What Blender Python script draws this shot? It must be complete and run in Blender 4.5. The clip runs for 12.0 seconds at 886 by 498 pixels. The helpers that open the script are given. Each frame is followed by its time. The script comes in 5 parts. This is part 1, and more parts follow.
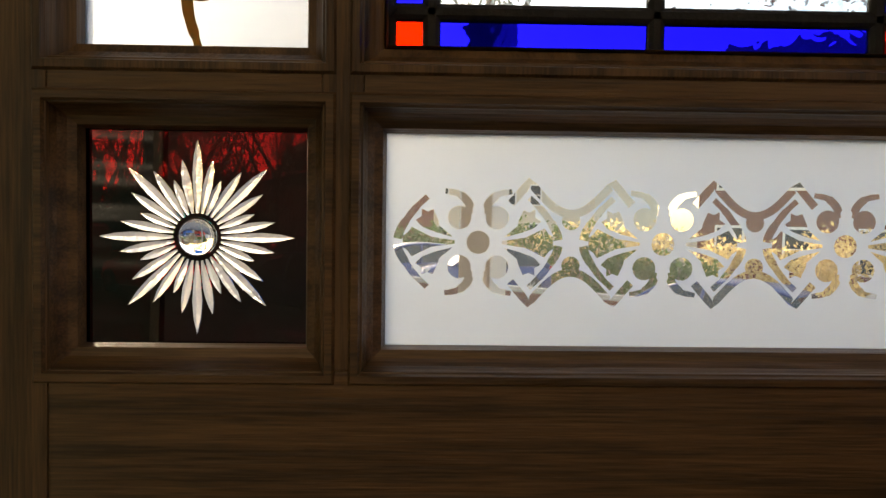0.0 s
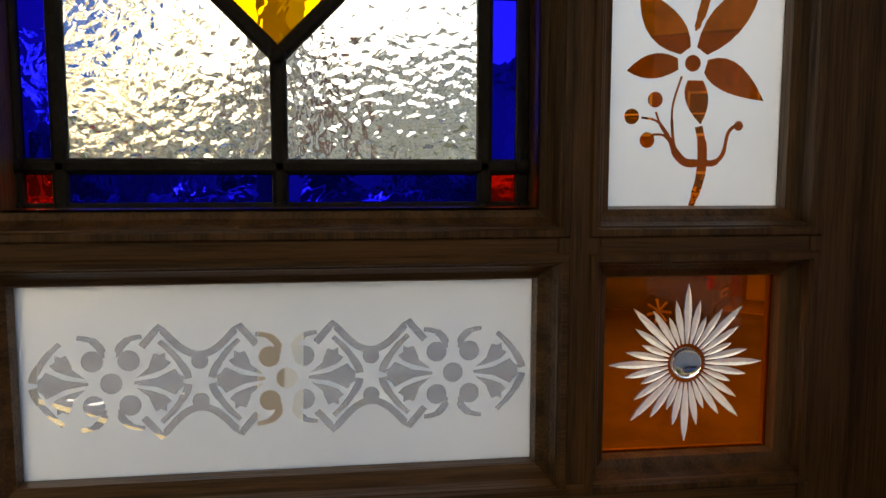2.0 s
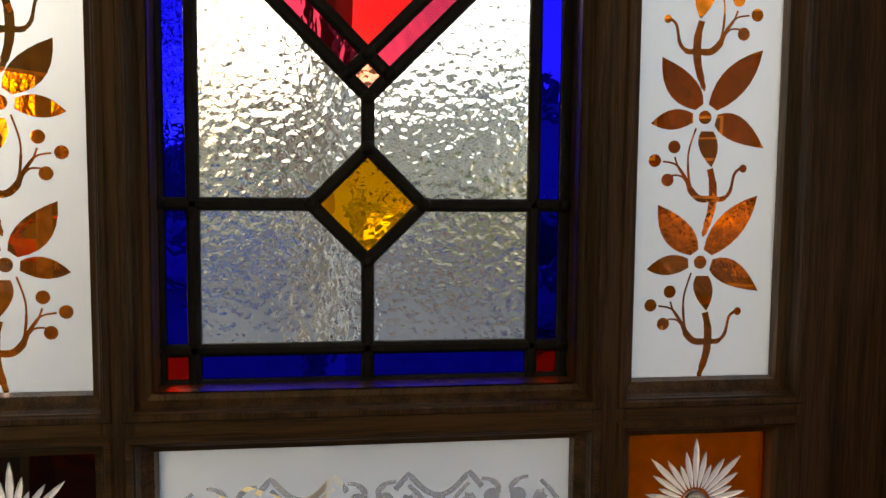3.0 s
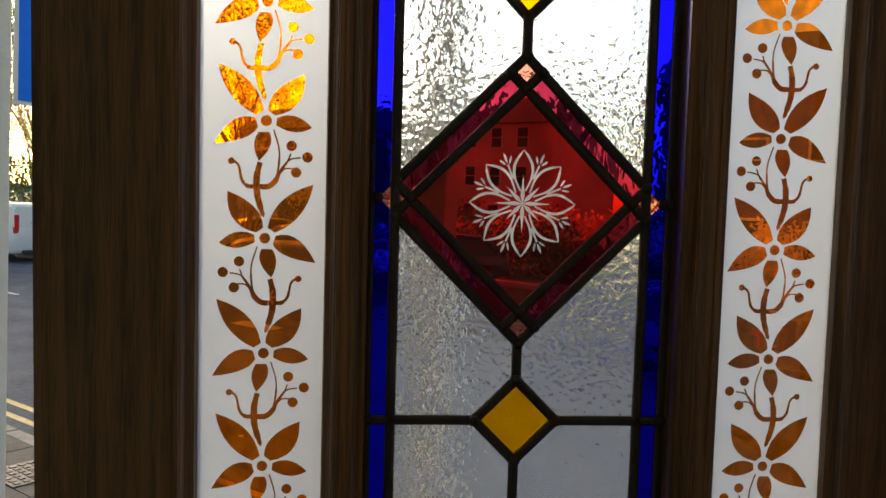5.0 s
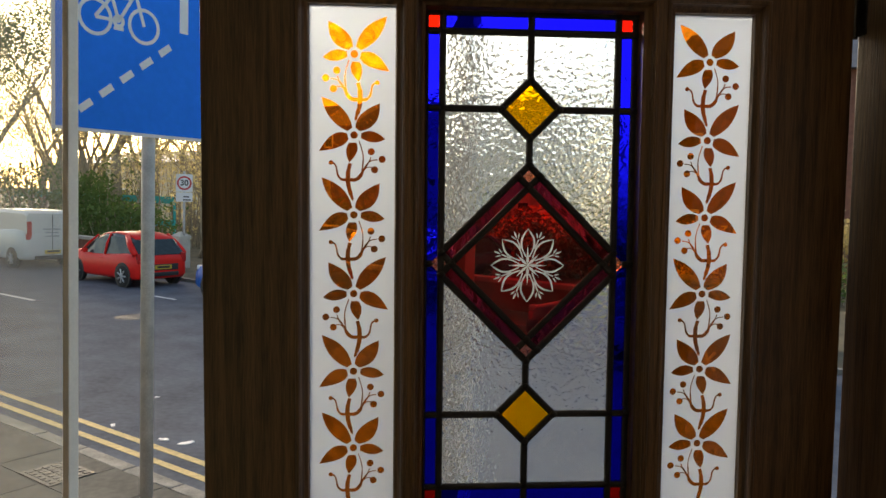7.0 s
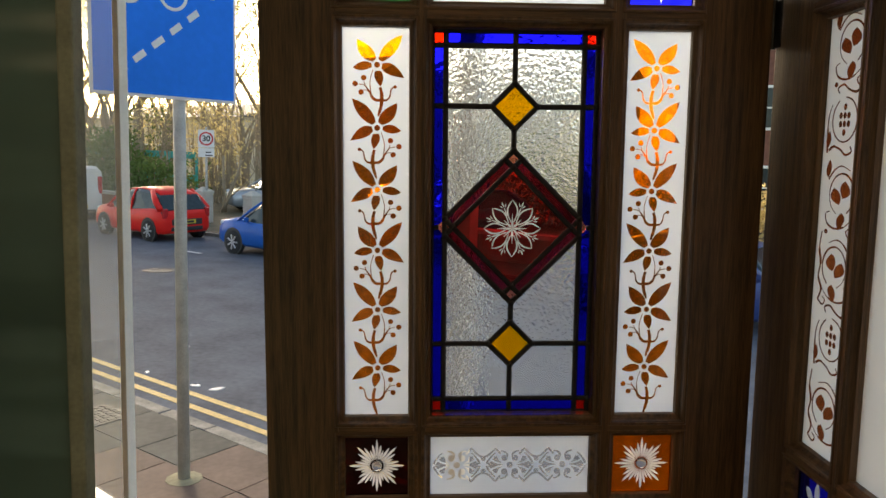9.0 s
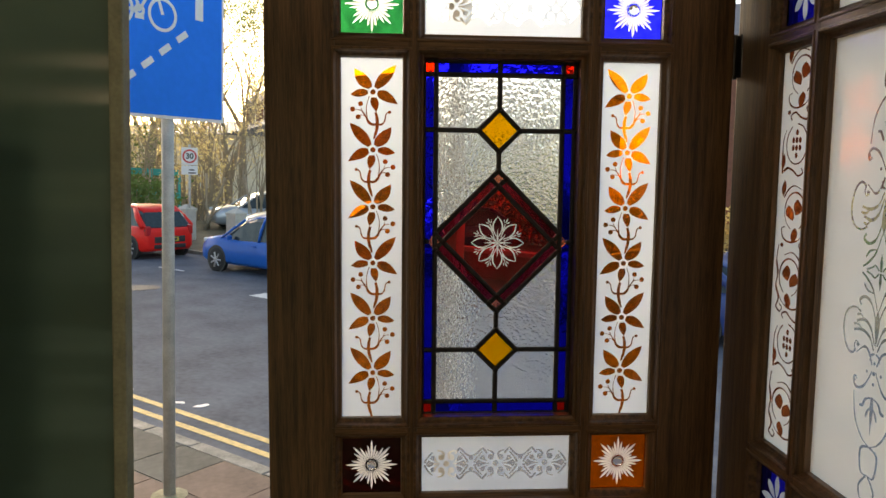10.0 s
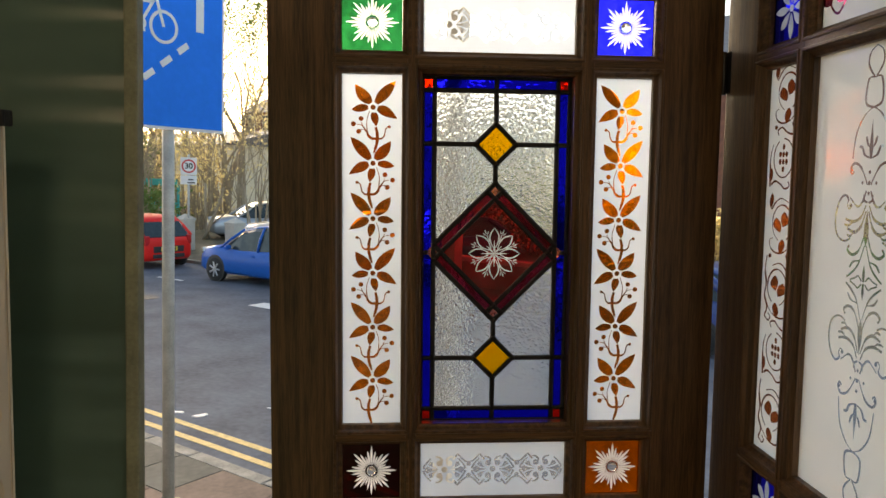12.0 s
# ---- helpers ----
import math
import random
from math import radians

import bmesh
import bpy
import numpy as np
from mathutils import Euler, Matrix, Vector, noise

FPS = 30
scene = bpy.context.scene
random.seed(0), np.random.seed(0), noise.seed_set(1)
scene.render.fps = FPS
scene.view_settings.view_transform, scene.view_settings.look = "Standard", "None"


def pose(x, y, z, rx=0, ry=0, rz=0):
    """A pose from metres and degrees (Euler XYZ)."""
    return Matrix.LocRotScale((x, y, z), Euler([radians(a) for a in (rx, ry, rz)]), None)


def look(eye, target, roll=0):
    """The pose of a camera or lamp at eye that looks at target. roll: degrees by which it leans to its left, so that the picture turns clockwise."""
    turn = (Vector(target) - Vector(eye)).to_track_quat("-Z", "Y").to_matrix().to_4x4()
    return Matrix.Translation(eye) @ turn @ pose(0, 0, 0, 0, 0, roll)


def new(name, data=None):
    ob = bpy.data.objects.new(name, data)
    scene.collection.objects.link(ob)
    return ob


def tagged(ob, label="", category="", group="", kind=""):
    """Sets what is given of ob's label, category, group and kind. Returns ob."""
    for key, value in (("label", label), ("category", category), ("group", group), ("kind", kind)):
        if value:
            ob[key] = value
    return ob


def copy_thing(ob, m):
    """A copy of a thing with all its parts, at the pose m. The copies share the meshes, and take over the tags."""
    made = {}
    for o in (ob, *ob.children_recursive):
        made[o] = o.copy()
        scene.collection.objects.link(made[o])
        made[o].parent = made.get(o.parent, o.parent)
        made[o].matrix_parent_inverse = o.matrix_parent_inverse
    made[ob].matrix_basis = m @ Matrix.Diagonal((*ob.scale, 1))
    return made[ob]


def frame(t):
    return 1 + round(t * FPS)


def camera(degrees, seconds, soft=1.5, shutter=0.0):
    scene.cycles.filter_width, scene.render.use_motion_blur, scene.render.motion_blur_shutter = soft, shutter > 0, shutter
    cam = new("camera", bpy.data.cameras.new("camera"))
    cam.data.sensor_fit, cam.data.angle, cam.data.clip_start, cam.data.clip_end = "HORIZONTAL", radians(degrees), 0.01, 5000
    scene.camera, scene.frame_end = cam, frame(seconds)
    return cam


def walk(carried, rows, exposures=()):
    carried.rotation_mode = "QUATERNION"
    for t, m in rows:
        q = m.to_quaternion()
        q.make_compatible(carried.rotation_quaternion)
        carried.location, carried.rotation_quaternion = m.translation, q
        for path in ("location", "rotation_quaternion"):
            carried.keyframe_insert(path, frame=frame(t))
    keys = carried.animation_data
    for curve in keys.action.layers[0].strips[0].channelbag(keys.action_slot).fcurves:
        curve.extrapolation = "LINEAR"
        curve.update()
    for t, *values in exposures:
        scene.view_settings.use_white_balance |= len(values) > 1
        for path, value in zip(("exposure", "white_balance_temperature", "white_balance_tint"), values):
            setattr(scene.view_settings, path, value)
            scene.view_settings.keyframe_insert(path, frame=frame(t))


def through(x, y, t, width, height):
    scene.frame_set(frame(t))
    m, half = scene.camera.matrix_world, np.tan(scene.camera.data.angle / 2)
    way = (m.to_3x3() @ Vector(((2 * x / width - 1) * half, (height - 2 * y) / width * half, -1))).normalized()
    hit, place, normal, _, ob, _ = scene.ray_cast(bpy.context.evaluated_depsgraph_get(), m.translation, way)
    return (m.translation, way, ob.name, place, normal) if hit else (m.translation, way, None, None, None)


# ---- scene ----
from mathutils.geometry import delaunay_2d_cdt

cam = camera(60.0, 12.0)
PATH = [
    (0, (-0.139, -0.391, 0.982), (-0.088, 1.607, 0.917), 1.95),
    (0.5, (-0.071, -0.400, 1.010), (0.085, 1.587, 0.847), 1.85),
    (1, (-0.026, -0.401, 1.013), (0.244, 1.578, 0.910), 1.24),
    (1.5, (0.001, -0.410, 1.032), (0.297, 1.565, 0.918), 0.73),
    (2, (0.012, -0.433, 1.094), (0.282, 1.539, 0.892), 1.34),
    (2.5, (-0.012, -0.477, 1.153), (0.287, 1.491, 0.961), 1.44),
    (3, (-0.040, -0.523, 1.206), (0.219, 1.454, 1.054), 1.74),
    (3.5, (-0.070, -0.568, 1.256), (0.141, 1.417, 1.133), 2.14),
    (3.7, (-0.081, -0.585, 1.276), (0.114, 1.402, 1.152), 2.34),
    (5.3, (-0.165, -0.733, 1.423), (-0.019, 1.258, 1.295), 2.94),
    (5.5, (-0.169, -0.766, 1.437), (-0.037, 1.226, 1.321), 2.94),
    (6, (-0.195, -0.837, 1.453), (-0.076, 1.155, 1.325), 2.75),
    (6.5, (-0.212, -0.912, 1.476), (-0.047, 1.075, 1.319), 2.44),
    (6.7, (-0.216, -0.953, 1.480), (-0.068, 1.037, 1.350), 1.94),
    (8.3, (-0.222, -1.192, 1.527), (-0.059, 0.791, 1.324), 1.35),
    (8.5, (-0.211, -1.224, 1.525), (-0.061, 0.761, 1.327), 1.45),
    (9, (-0.214, -1.305, 1.531), (-0.113, 0.676, 1.274), 1.75),
    (9.5, (-0.235, -1.363, 1.530), (-0.098, 0.618, 1.293), 1.15),
    (10, (-0.233, -1.410, 1.535), (-0.089, 0.574, 1.325), 1.85),
    (10.5, (-0.238, -1.440, 1.541), (-0.110, 0.548, 1.367), 2.35),
    (11, (-0.243, -1.442, 1.541), (-0.103, 0.545, 1.365), 2.45),
    (11.5, (-0.239, -1.444, 1.541), (-0.093, 0.543, 1.361), 2.05),
    (12, (-0.235, -1.448, 1.541), (-0.088, 0.538, 1.356), 1.85),
]
walk(cam, [(t, look(eye, target, roll)) for t, eye, target, roll in PATH], [(0, 1.74, 7950, 11), (1, 1.52, 7850, 11), (2.5, 1.36, 7800, 11), (3.7, 1.28, 7700, 11), (6.5, 1.14, 7600, 11), (8.5, 1.3, 7650, 11), (9.5, 1.6, 7750, 11), (12, 1.66, 7850, 11)])

# ---- world and light ----
world = bpy.data.worlds.new("world")
scene.world = world
world.use_nodes = True
wn = world.node_tree
sky = wn.nodes.new("ShaderNodeTexSky")
sky.sky_type = "NISHITA"
sky.sun_disc = False
sky.sun_elevation = radians(16)
sky.sun_rotation = radians(-25)
sky.air_density, sky.dust_density, sky.ozone_density = 1.0, 1.9, 1.5
wn.links.new(sky.outputs[0], wn.nodes["Background"].inputs[0])
wn.nodes["Background"].inputs[1].default_value = 0.15
sun = new("sun", bpy.data.lights.new("sun", "SUN"))
sun.data.energy, sun.data.angle, sun.data.color = 1.9, radians(12), (1.0, 0.88, 0.72)
sun.matrix_world = look((-9, 20, 6.5), (0, 0, 0))


# ---- materials ----
def material(name, base, rough=0.6, metal=0.0, spots=0.0, scale=8.0, stretch=(1, 1, 1), bump=0.0, bump_scale=60.0, ior=1.45, second=None, coat=0.0, spread=0.18):
    """A surface with colour varied at two scales and a fine relief, in object space."""
    m = bpy.data.materials.new(name)
    m.use_nodes = True
    nt = m.node_tree
    p = nt.nodes["Principled BSDF"]
    p.inputs["Roughness"].default_value, p.inputs["Metallic"].default_value, p.inputs["IOR"].default_value = rough, metal, ior
    p.inputs["Coat Weight"].default_value = coat
    co = nt.nodes.new("ShaderNodeTexCoord")
    mp = nt.nodes.new("ShaderNodeMapping")
    mp.inputs["Scale"].default_value = stretch
    nt.links.new(co.outputs["Object"], mp.inputs[0])
    a, b = nt.nodes.new("ShaderNodeTexNoise"), nt.nodes.new("ShaderNodeTexNoise")
    a.inputs["Scale"].default_value, b.inputs["Scale"].default_value = scale, scale * 9
    a.inputs["Detail"].default_value = b.inputs["Detail"].default_value = 5
    nt.links.new(mp.outputs[0], a.inputs["Vector"])
    nt.links.new(mp.outputs[0], b.inputs["Vector"])
    mix = nt.nodes.new("ShaderNodeMath")
    mix.operation = "MULTIPLY_ADD"
    mix.inputs[1].default_value = 0.4
    nt.links.new(b.outputs[0], mix.inputs[0])
    half = nt.nodes.new("ShaderNodeMath")
    half.operation = "MULTIPLY"
    half.inputs[1].default_value = 0.6
    nt.links.new(a.outputs[0], half.inputs[0])
    nt.links.new(half.outputs[0], mix.inputs[2])
    ramp = nt.nodes.new("ShaderNodeValToRGB")
    ramp.color_ramp.elements[0].position, ramp.color_ramp.elements[1].position = 0.5 - spread, 0.5 + spread
    lo = second or [c * (1 - spots) for c in base]
    hi = base if second else [min(1, c * (1 + spots)) for c in base]
    ramp.color_ramp.elements[0].color, ramp.color_ramp.elements[1].color = (*lo, 1), (*hi, 1)
    nt.links.new(mix.outputs[0], ramp.inputs[0])
    nt.links.new(ramp.outputs[0], p.inputs["Base Color"])
    if bump:
        n = nt.nodes.new("ShaderNodeTexNoise")
        n.inputs["Scale"].default_value = bump_scale
        n.inputs["Detail"].default_value = 4
        nt.links.new(mp.outputs[0], n.inputs["Vector"])
        bu = nt.nodes.new("ShaderNodeBump")
        bu.inputs["Strength"].default_value = bump
        bu.inputs["Distance"].default_value = 0.002
        nt.links.new(n.outputs[0], bu.inputs["Height"])
        nt.links.new(bu.outputs[0], p.inputs["Normal"])
    return m


def wood(name, stretch):
    """Dark-stained pine; stretch is short along the grain."""
    m = material(name, (0.15, 0.08, 0.033), 0.42, spots=0.3, scale=5, stretch=stretch, bump=0.35, bump_scale=22, second=(0.048, 0.025, 0.01), spread=0.1)
    return m


def foliage(name, colour, through):
    """Leaves that pass on some of the light behind them."""
    m = material(name, colour, 0.6, spots=0.45, scale=1.5)
    nt = m.node_tree
    p = nt.nodes["Principled BSDF"]
    tl, mx = nt.nodes.new("ShaderNodeBsdfTranslucent"), nt.nodes.new("ShaderNodeMixShader")
    nt.links.new(p.inputs["Base Color"].links[0].from_socket, tl.inputs["Color"])
    mx.inputs[0].default_value = through
    nt.links.new(p.outputs[0], mx.inputs[1])
    nt.links.new(tl.outputs[0], mx.inputs[2])
    nt.links.new(mx.outputs[0], nt.nodes["Material Output"].inputs[0])
    return m


def thin_glass(name, colour, streak=0.0, streak_scale=18.0, rough=0.0, scatter=0.0):
    """A smooth pane: what lies behind shows through in its colour, with a mirror sheen."""
    m = bpy.data.materials.new(name)
    m.use_nodes = True
    nt = m.node_tree
    nt.nodes.remove(nt.nodes["Principled BSDF"])
    out = nt.nodes["Material Output"]
    tr, gl, fr, mx = (nt.nodes.new("ShaderNode" + k) for k in ("BsdfTransparent", "BsdfGlossy", "Fresnel", "MixShader"))
    gl.inputs["Roughness"].default_value = rough
    fr.inputs["IOR"].default_value = 1.45
    tr.inputs["Color"].default_value = (*colour, 1)
    if streak:
        co, no, ra = nt.nodes.new("ShaderNodeTexCoord"), nt.nodes.new("ShaderNodeTexNoise"), nt.nodes.new("ShaderNodeValToRGB")
        no.inputs["Scale"].default_value, no.inputs["Detail"].default_value, no.inputs["Distortion"].default_value = streak_scale, 3, 1.0
        nt.links.new(co.outputs["Object"], no.inputs["Vector"])
        ra.color_ramp.elements[0].position, ra.color_ramp.elements[1].position = 0.35, 0.7
        ra.color_ramp.elements[0].color = (*[c * (1 - streak) for c in colour], 1)
        ra.color_ramp.elements[1].color = (*[min(1, c * (1 + streak * 0.6)) for c in colour], 1)
        nt.links.new(no.outputs[0], ra.inputs[0])
        nt.links.new(ra.outputs[0], tr.inputs["Color"])
    body = tr
    if scatter:
        tl, body = nt.nodes.new("ShaderNodeBsdfTranslucent"), nt.nodes.new("ShaderNodeMixShader")
        tl.inputs["Color"].default_value = (*colour, 1)
        body.inputs[0].default_value = scatter
        nt.links.new(tr.outputs[0], body.inputs[1])
        nt.links.new(tl.outputs[0], body.inputs[2])
    nt.links.new(fr.outputs[0], mx.inputs[0])
    nt.links.new(body.outputs[0], mx.inputs[1])
    nt.links.new(gl.outputs[0], mx.inputs[2])
    nt.links.new(mx.outputs[0], out.inputs[0])
    return m


def hammered_glass(name, colour, scale=55.0, strength=0.5, stretch=(1, 1, 1), rough=0.0, scatter=0.0):
    """Cast cathedral glass with a rippled face, in real thickness."""
    m = bpy.data.materials.new(name)
    m.use_nodes = True
    nt = m.node_tree
    nt.nodes.remove(nt.nodes["Principled BSDF"])
    gl = nt.nodes.new("ShaderNodeBsdfGlass")
    gl.inputs["Color"].default_value = (*colour, 1)
    gl.inputs["IOR"].default_value, gl.inputs["Roughness"].default_value = 1.45, rough
    co, mp, no, vo, ad, bu = (nt.nodes.new("ShaderNode" + k) for k in ("TexCoord", "Mapping", "TexNoise", "TexVoronoi", "Math", "Bump"))
    mp.inputs["Scale"].default_value = stretch
    no.inputs["Scale"].default_value, no.inputs["Detail"].default_value, no.inputs["Distortion"].default_value = scale, 2, 0.6
    vo.feature, vo.inputs["Scale"].default_value = "SMOOTH_F1", scale * 1.6
    ad.operation = "ADD"
    bu.inputs["Strength"].default_value, bu.inputs["Distance"].default_value = strength, 0.004
    nt.links.new(co.outputs["Object"], mp.inputs[0])
    for n in (no, vo):
        nt.links.new(mp.outputs[0], n.inputs["Vector"])
    nt.links.new(no.outputs[0], ad.inputs[0])
    nt.links.new(vo.outputs["Distance"], ad.inputs[1])
    nt.links.new(ad.outputs[0], bu.inputs["Height"])
    nt.links.new(bu.outputs[0], gl.inputs["Normal"])
    last = gl
    if scatter:
        tl, last = nt.nodes.new("ShaderNodeBsdfTranslucent"), nt.nodes.new("ShaderNodeMixShader")
        tl.inputs["Color"].default_value = (*colour, 1)
        last.inputs[0].default_value = scatter
        nt.links.new(bu.outputs[0], tl.inputs["Normal"])
        nt.links.new(gl.outputs[0], last.inputs[1])
        nt.links.new(tl.outputs[0], last.inputs[2])
    nt.links.new(last.outputs[0], nt.nodes["Material Output"].inputs[0])
    return m


def frosted_glass(name, colour, back=0.15, gloss=0.15, haze=0.0):
    """Acid-etched glass: it passes daylight on as an even white glow."""
    m = bpy.data.materials.new(name)
    m.use_nodes = True
    nt = m.node_tree
    nt.nodes.remove(nt.nodes["Principled BSDF"])
    tl, df, gl, fr, mx, my = (nt.nodes.new("ShaderNode" + k) for k in ("BsdfTranslucent", "BsdfDiffuse", "BsdfGlossy", "Fresnel", "MixShader", "MixShader"))
    co, no, ra = nt.nodes.new("ShaderNodeTexCoord"), nt.nodes.new("ShaderNodeTexNoise"), nt.nodes.new("ShaderNodeValToRGB")
    no.inputs["Scale"].default_value, no.inputs["Detail"].default_value = 14, 6
    ra.color_ramp.elements[0].color = (*[c * 0.95 for c in colour], 1)
    ra.color_ramp.elements[1].color = (*colour, 1)
    nt.links.new(co.outputs["Object"], no.inputs["Vector"])
    nt.links.new(no.outputs[0], ra.inputs[0])
    for s in (tl, df):
        nt.links.new(ra.outputs[0], s.inputs["Color"])
    gl.inputs["Roughness"].default_value = gloss
    mx.inputs[0].default_value = back
    nt.links.new(tl.outputs[0], mx.inputs[1])
    nt.links.new(df.outputs[0], mx.inputs[2])
    nt.links.new(fr.outputs[0], my.inputs[0])
    last = mx
    if haze:
        rf, last = nt.nodes.new("ShaderNodeBsdfRefraction"), nt.nodes.new("ShaderNodeMixShader")
        rf.inputs["Roughness"].default_value, rf.inputs["IOR"].default_value = 1.0, 1.45
        rf.inputs["Color"].default_value = (*colour, 1)
        last.inputs[0].default_value = haze
        nt.links.new(mx.outputs[0], last.inputs[1])
        nt.links.new(rf.outputs[0], last.inputs[2])
    nt.links.new(last.outputs[0], my.inputs[1])
    nt.links.new(gl.outputs[0], my.inputs[2])
    nt.links.new(my.outputs[0], nt.nodes["Material Output"].inputs[0])
    return m


WOOD_UP = wood("stained_pine_upright", (18, 18, 0.7))
WOOD_ACROSS = wood("stained_pine_across", (0.7, 18, 18))
LEAD = material("lead_came", (0.02, 0.02, 0.021), 0.6, metal=0.4, spots=0.4, scale=40, bump=0.4, bump_scale=300)
BRASS = material("hinge_steel", (0.05, 0.05, 0.05), 0.4, metal=0.9, spots=0.3)
FROST = frosted_glass("frosted_glass", (0.58, 0.675, 0.81), haze=0.22)
MILK = frosted_glass("milk_glass", (0.5, 0.52, 0.53), back=0.85)
CREAM_FROST = frosted_glass("cream_frosted_glass", (1.0, 0.93, 0.86), back=0.1, gloss=0.12)
CUT = hammered_glass("cut_glass", (0.8, 0.8, 0.82), 260, 0.25, scatter=0.6)
CLEAR = thin_glass("clear_glass", (0.93, 0.95, 0.96), scatter=0.12)
AMBER = thin_glass("amber_glass", (0.72, 0.17, 0.008), 0.55, 45, scatter=0.12)
BROWN = thin_glass("brown_amber_glass", (0.52, 0.12, 0.03), 0.4, 40, scatter=0.3)
RUBY = thin_glass("ruby_glass", (0.022, 0.0005, 0.001), 0.5, 25)
RUBY_BRIGHT = thin_glass("ruby_flashed_glass", (0.58, 0.01, 0.012), 0.4, 12)
ORANGE = thin_glass("orange_glass", (0.8, 0.135, 0.004), 0.3, 20, scatter=0.06)
GREEN = thin_glass("green_glass", (0.003, 0.075, 0.02), 0.4, 30)
COBALT = thin_glass("cobalt_glass", (0.006, 0.012, 0.75), 0.3, 30)
PINK = thin_glass("pink_glass", (0.8, 0.12, 0.22), 0.4, 30)
CLEAR_RIPPLE = hammered_glass("clear_rippled_glass", (0.9, 0.95, 0.99), 115, 0.3, scatter=0.07)
BLUE_RIPPLE = hammered_glass("blue_cathedral_glass", (0.005, 0.045, 0.85), 45, 0.2)
RED_RIPPLE = hammered_glass("red_cathedral_glass", (0.93, 0.1, 0.07), 60, 0.25)
YELLOW_RIPPLE = hammered_glass("yellow_cathedral_glass", (0.99, 0.66, 0.045), 70, 0.13, scatter=0.12)
MAUVE_RIPPLE = hammered_glass("mauve_cathedral_glass", (0.5, 0.12, 0.2), 90, 0.25, (1, 1, 0.4))
PINK_RIPPLE = hammered_glass("pink_cathedral_glass", (0.9, 0.5, 0.42), 120, 0.3)
LENS = hammered_glass("lens_glass", (0.97, 0.97, 0.97), 5, 0.0)


# ---- mesh helpers ----
def part(name, bm, mat, parent=None, label="", smooth=False):
    """Links a bmesh as one mesh object, under a thing or a part."""
    me = bpy.data.meshes.new(name)
    bmesh.ops.recalc_face_normals(bm, faces=bm.faces)
    bm.to_mesh(me)
    bm.free()
    me.materials.append(mat)
    if smooth:
        me.shade_smooth()
    ob = new(name, me)
    ob.parent = parent
    if label:
        ob["label"] = label
    return ob


def thing(name, label, category, m=None, group="", kind=""):
    ob = new(name)
    ob.empty_display_size = 0.1
    if m is not None:
        ob.matrix_world = m
    return tagged(ob, label, category, group, kind)


def no_shadow(ob):
    ob.visible_shadow = False
    return ob


def box(x0, x1, y0, y1, z0, z1, bevel=0.0, bm=None):
    b = bm or bmesh.new()
    g = bmesh.ops.create_cube(b, size=1, matrix=Matrix.LocRotScale(((x0 + x1) / 2, (y0 + y1) / 2, (z0 + z1) / 2), None, (abs(x1 - x0), abs(y1 - y0), abs(z1 - z0))))
    if bevel:
        edges = {e for v in g["verts"] for e in v.link_edges}
        bmesh.ops.bevel(b, geom=list(edges), offset=bevel, segments=2, affect="EDGES", profile=0.6)
    return b


def prism(points, y0, y1, bm=None):
    """A polygon of (x, z) from y0 to y1."""
    b = bm or bmesh.new()
    f = [b.verts.new((x, y0, z)) for x, z in points]
    k = [b.verts.new((x, y1, z)) for x, z in points]
    b.faces.new(f)
    b.faces.new(k[::-1])
    for i in range(len(f)):
        j = (i + 1) % len(f)
        b.faces.new((f[i], f[j], k[j], k[i]))
    return b


def tube(b, pts, radii, sides=6):
    """A tapered tube through 3D points."""
    rings = []
    for i, p in enumerate(pts):
        d = (Vector(pts[min(i + 1, len(pts) - 1)]) - Vector(pts[max(i - 1, 0)])).normalized()
        u = d.orthogonal().normalized()
        v = d.cross(u)
        rings.append([b.verts.new(Vector(p) + radii[i] * (math.cos(a) * u + math.sin(a) * v)) for a in (2 * math.pi * k / sides for k in range(sides))])
    for r, q in zip(rings, rings[1:]):
        best = min(range(sides), key=lambda s: sum((r[k].co - q[(k + s) % sides].co).length for k in range(sides)))
        for k in range(sides):
            b.faces.new((r[k], r[(k + 1) % sides], q[(k + 1 + best) % sides], q[(k + best) % sides]))
    b.faces.new(rings[0][::-1])
    b.faces.new(rings[-1])
    return b


def bezier(p, c, q, n=7):
    return [((1 - t) ** 2 * p[0] + 2 * t * (1 - t) * c[0] + t * t * q[0], (1 - t) ** 2 * p[1] + 2 * t * (1 - t) * c[1] + t * t * q[1]) for t in (k / n for k in range(n + 1))]


def leaf(p, q, left, right, n=7):
    """A pointed leaf from p to q; left and right are points half way along its two edges."""
    left, right = ([1.6 * m[i] - 0.3 * (p[i] + q[i]) for i in (0, 1)] for m in (left, right))
    return bezier(p, left, q, n) + bezier(q, right, p, n)[1:-1]


def petal(p, p2, q, left, right, n=7):
    """A petal with a broad foot from p to p2 and its tip at q."""
    left = [2 * left[i] - (p[i] + q[i]) / 2 for i in (0, 1)]
    right = [2 * right[i] - (p2[i] + q[i]) / 2 for i in (0, 1)]
    return bezier(p, left, q, n) + bezier(q, right, p2, n)[1:]


def circle(x, z, r, n=14):
    return [(x + r * math.cos(2 * math.pi * k / n), z + r * math.sin(2 * math.pi * k / n)) for k in range(n)]


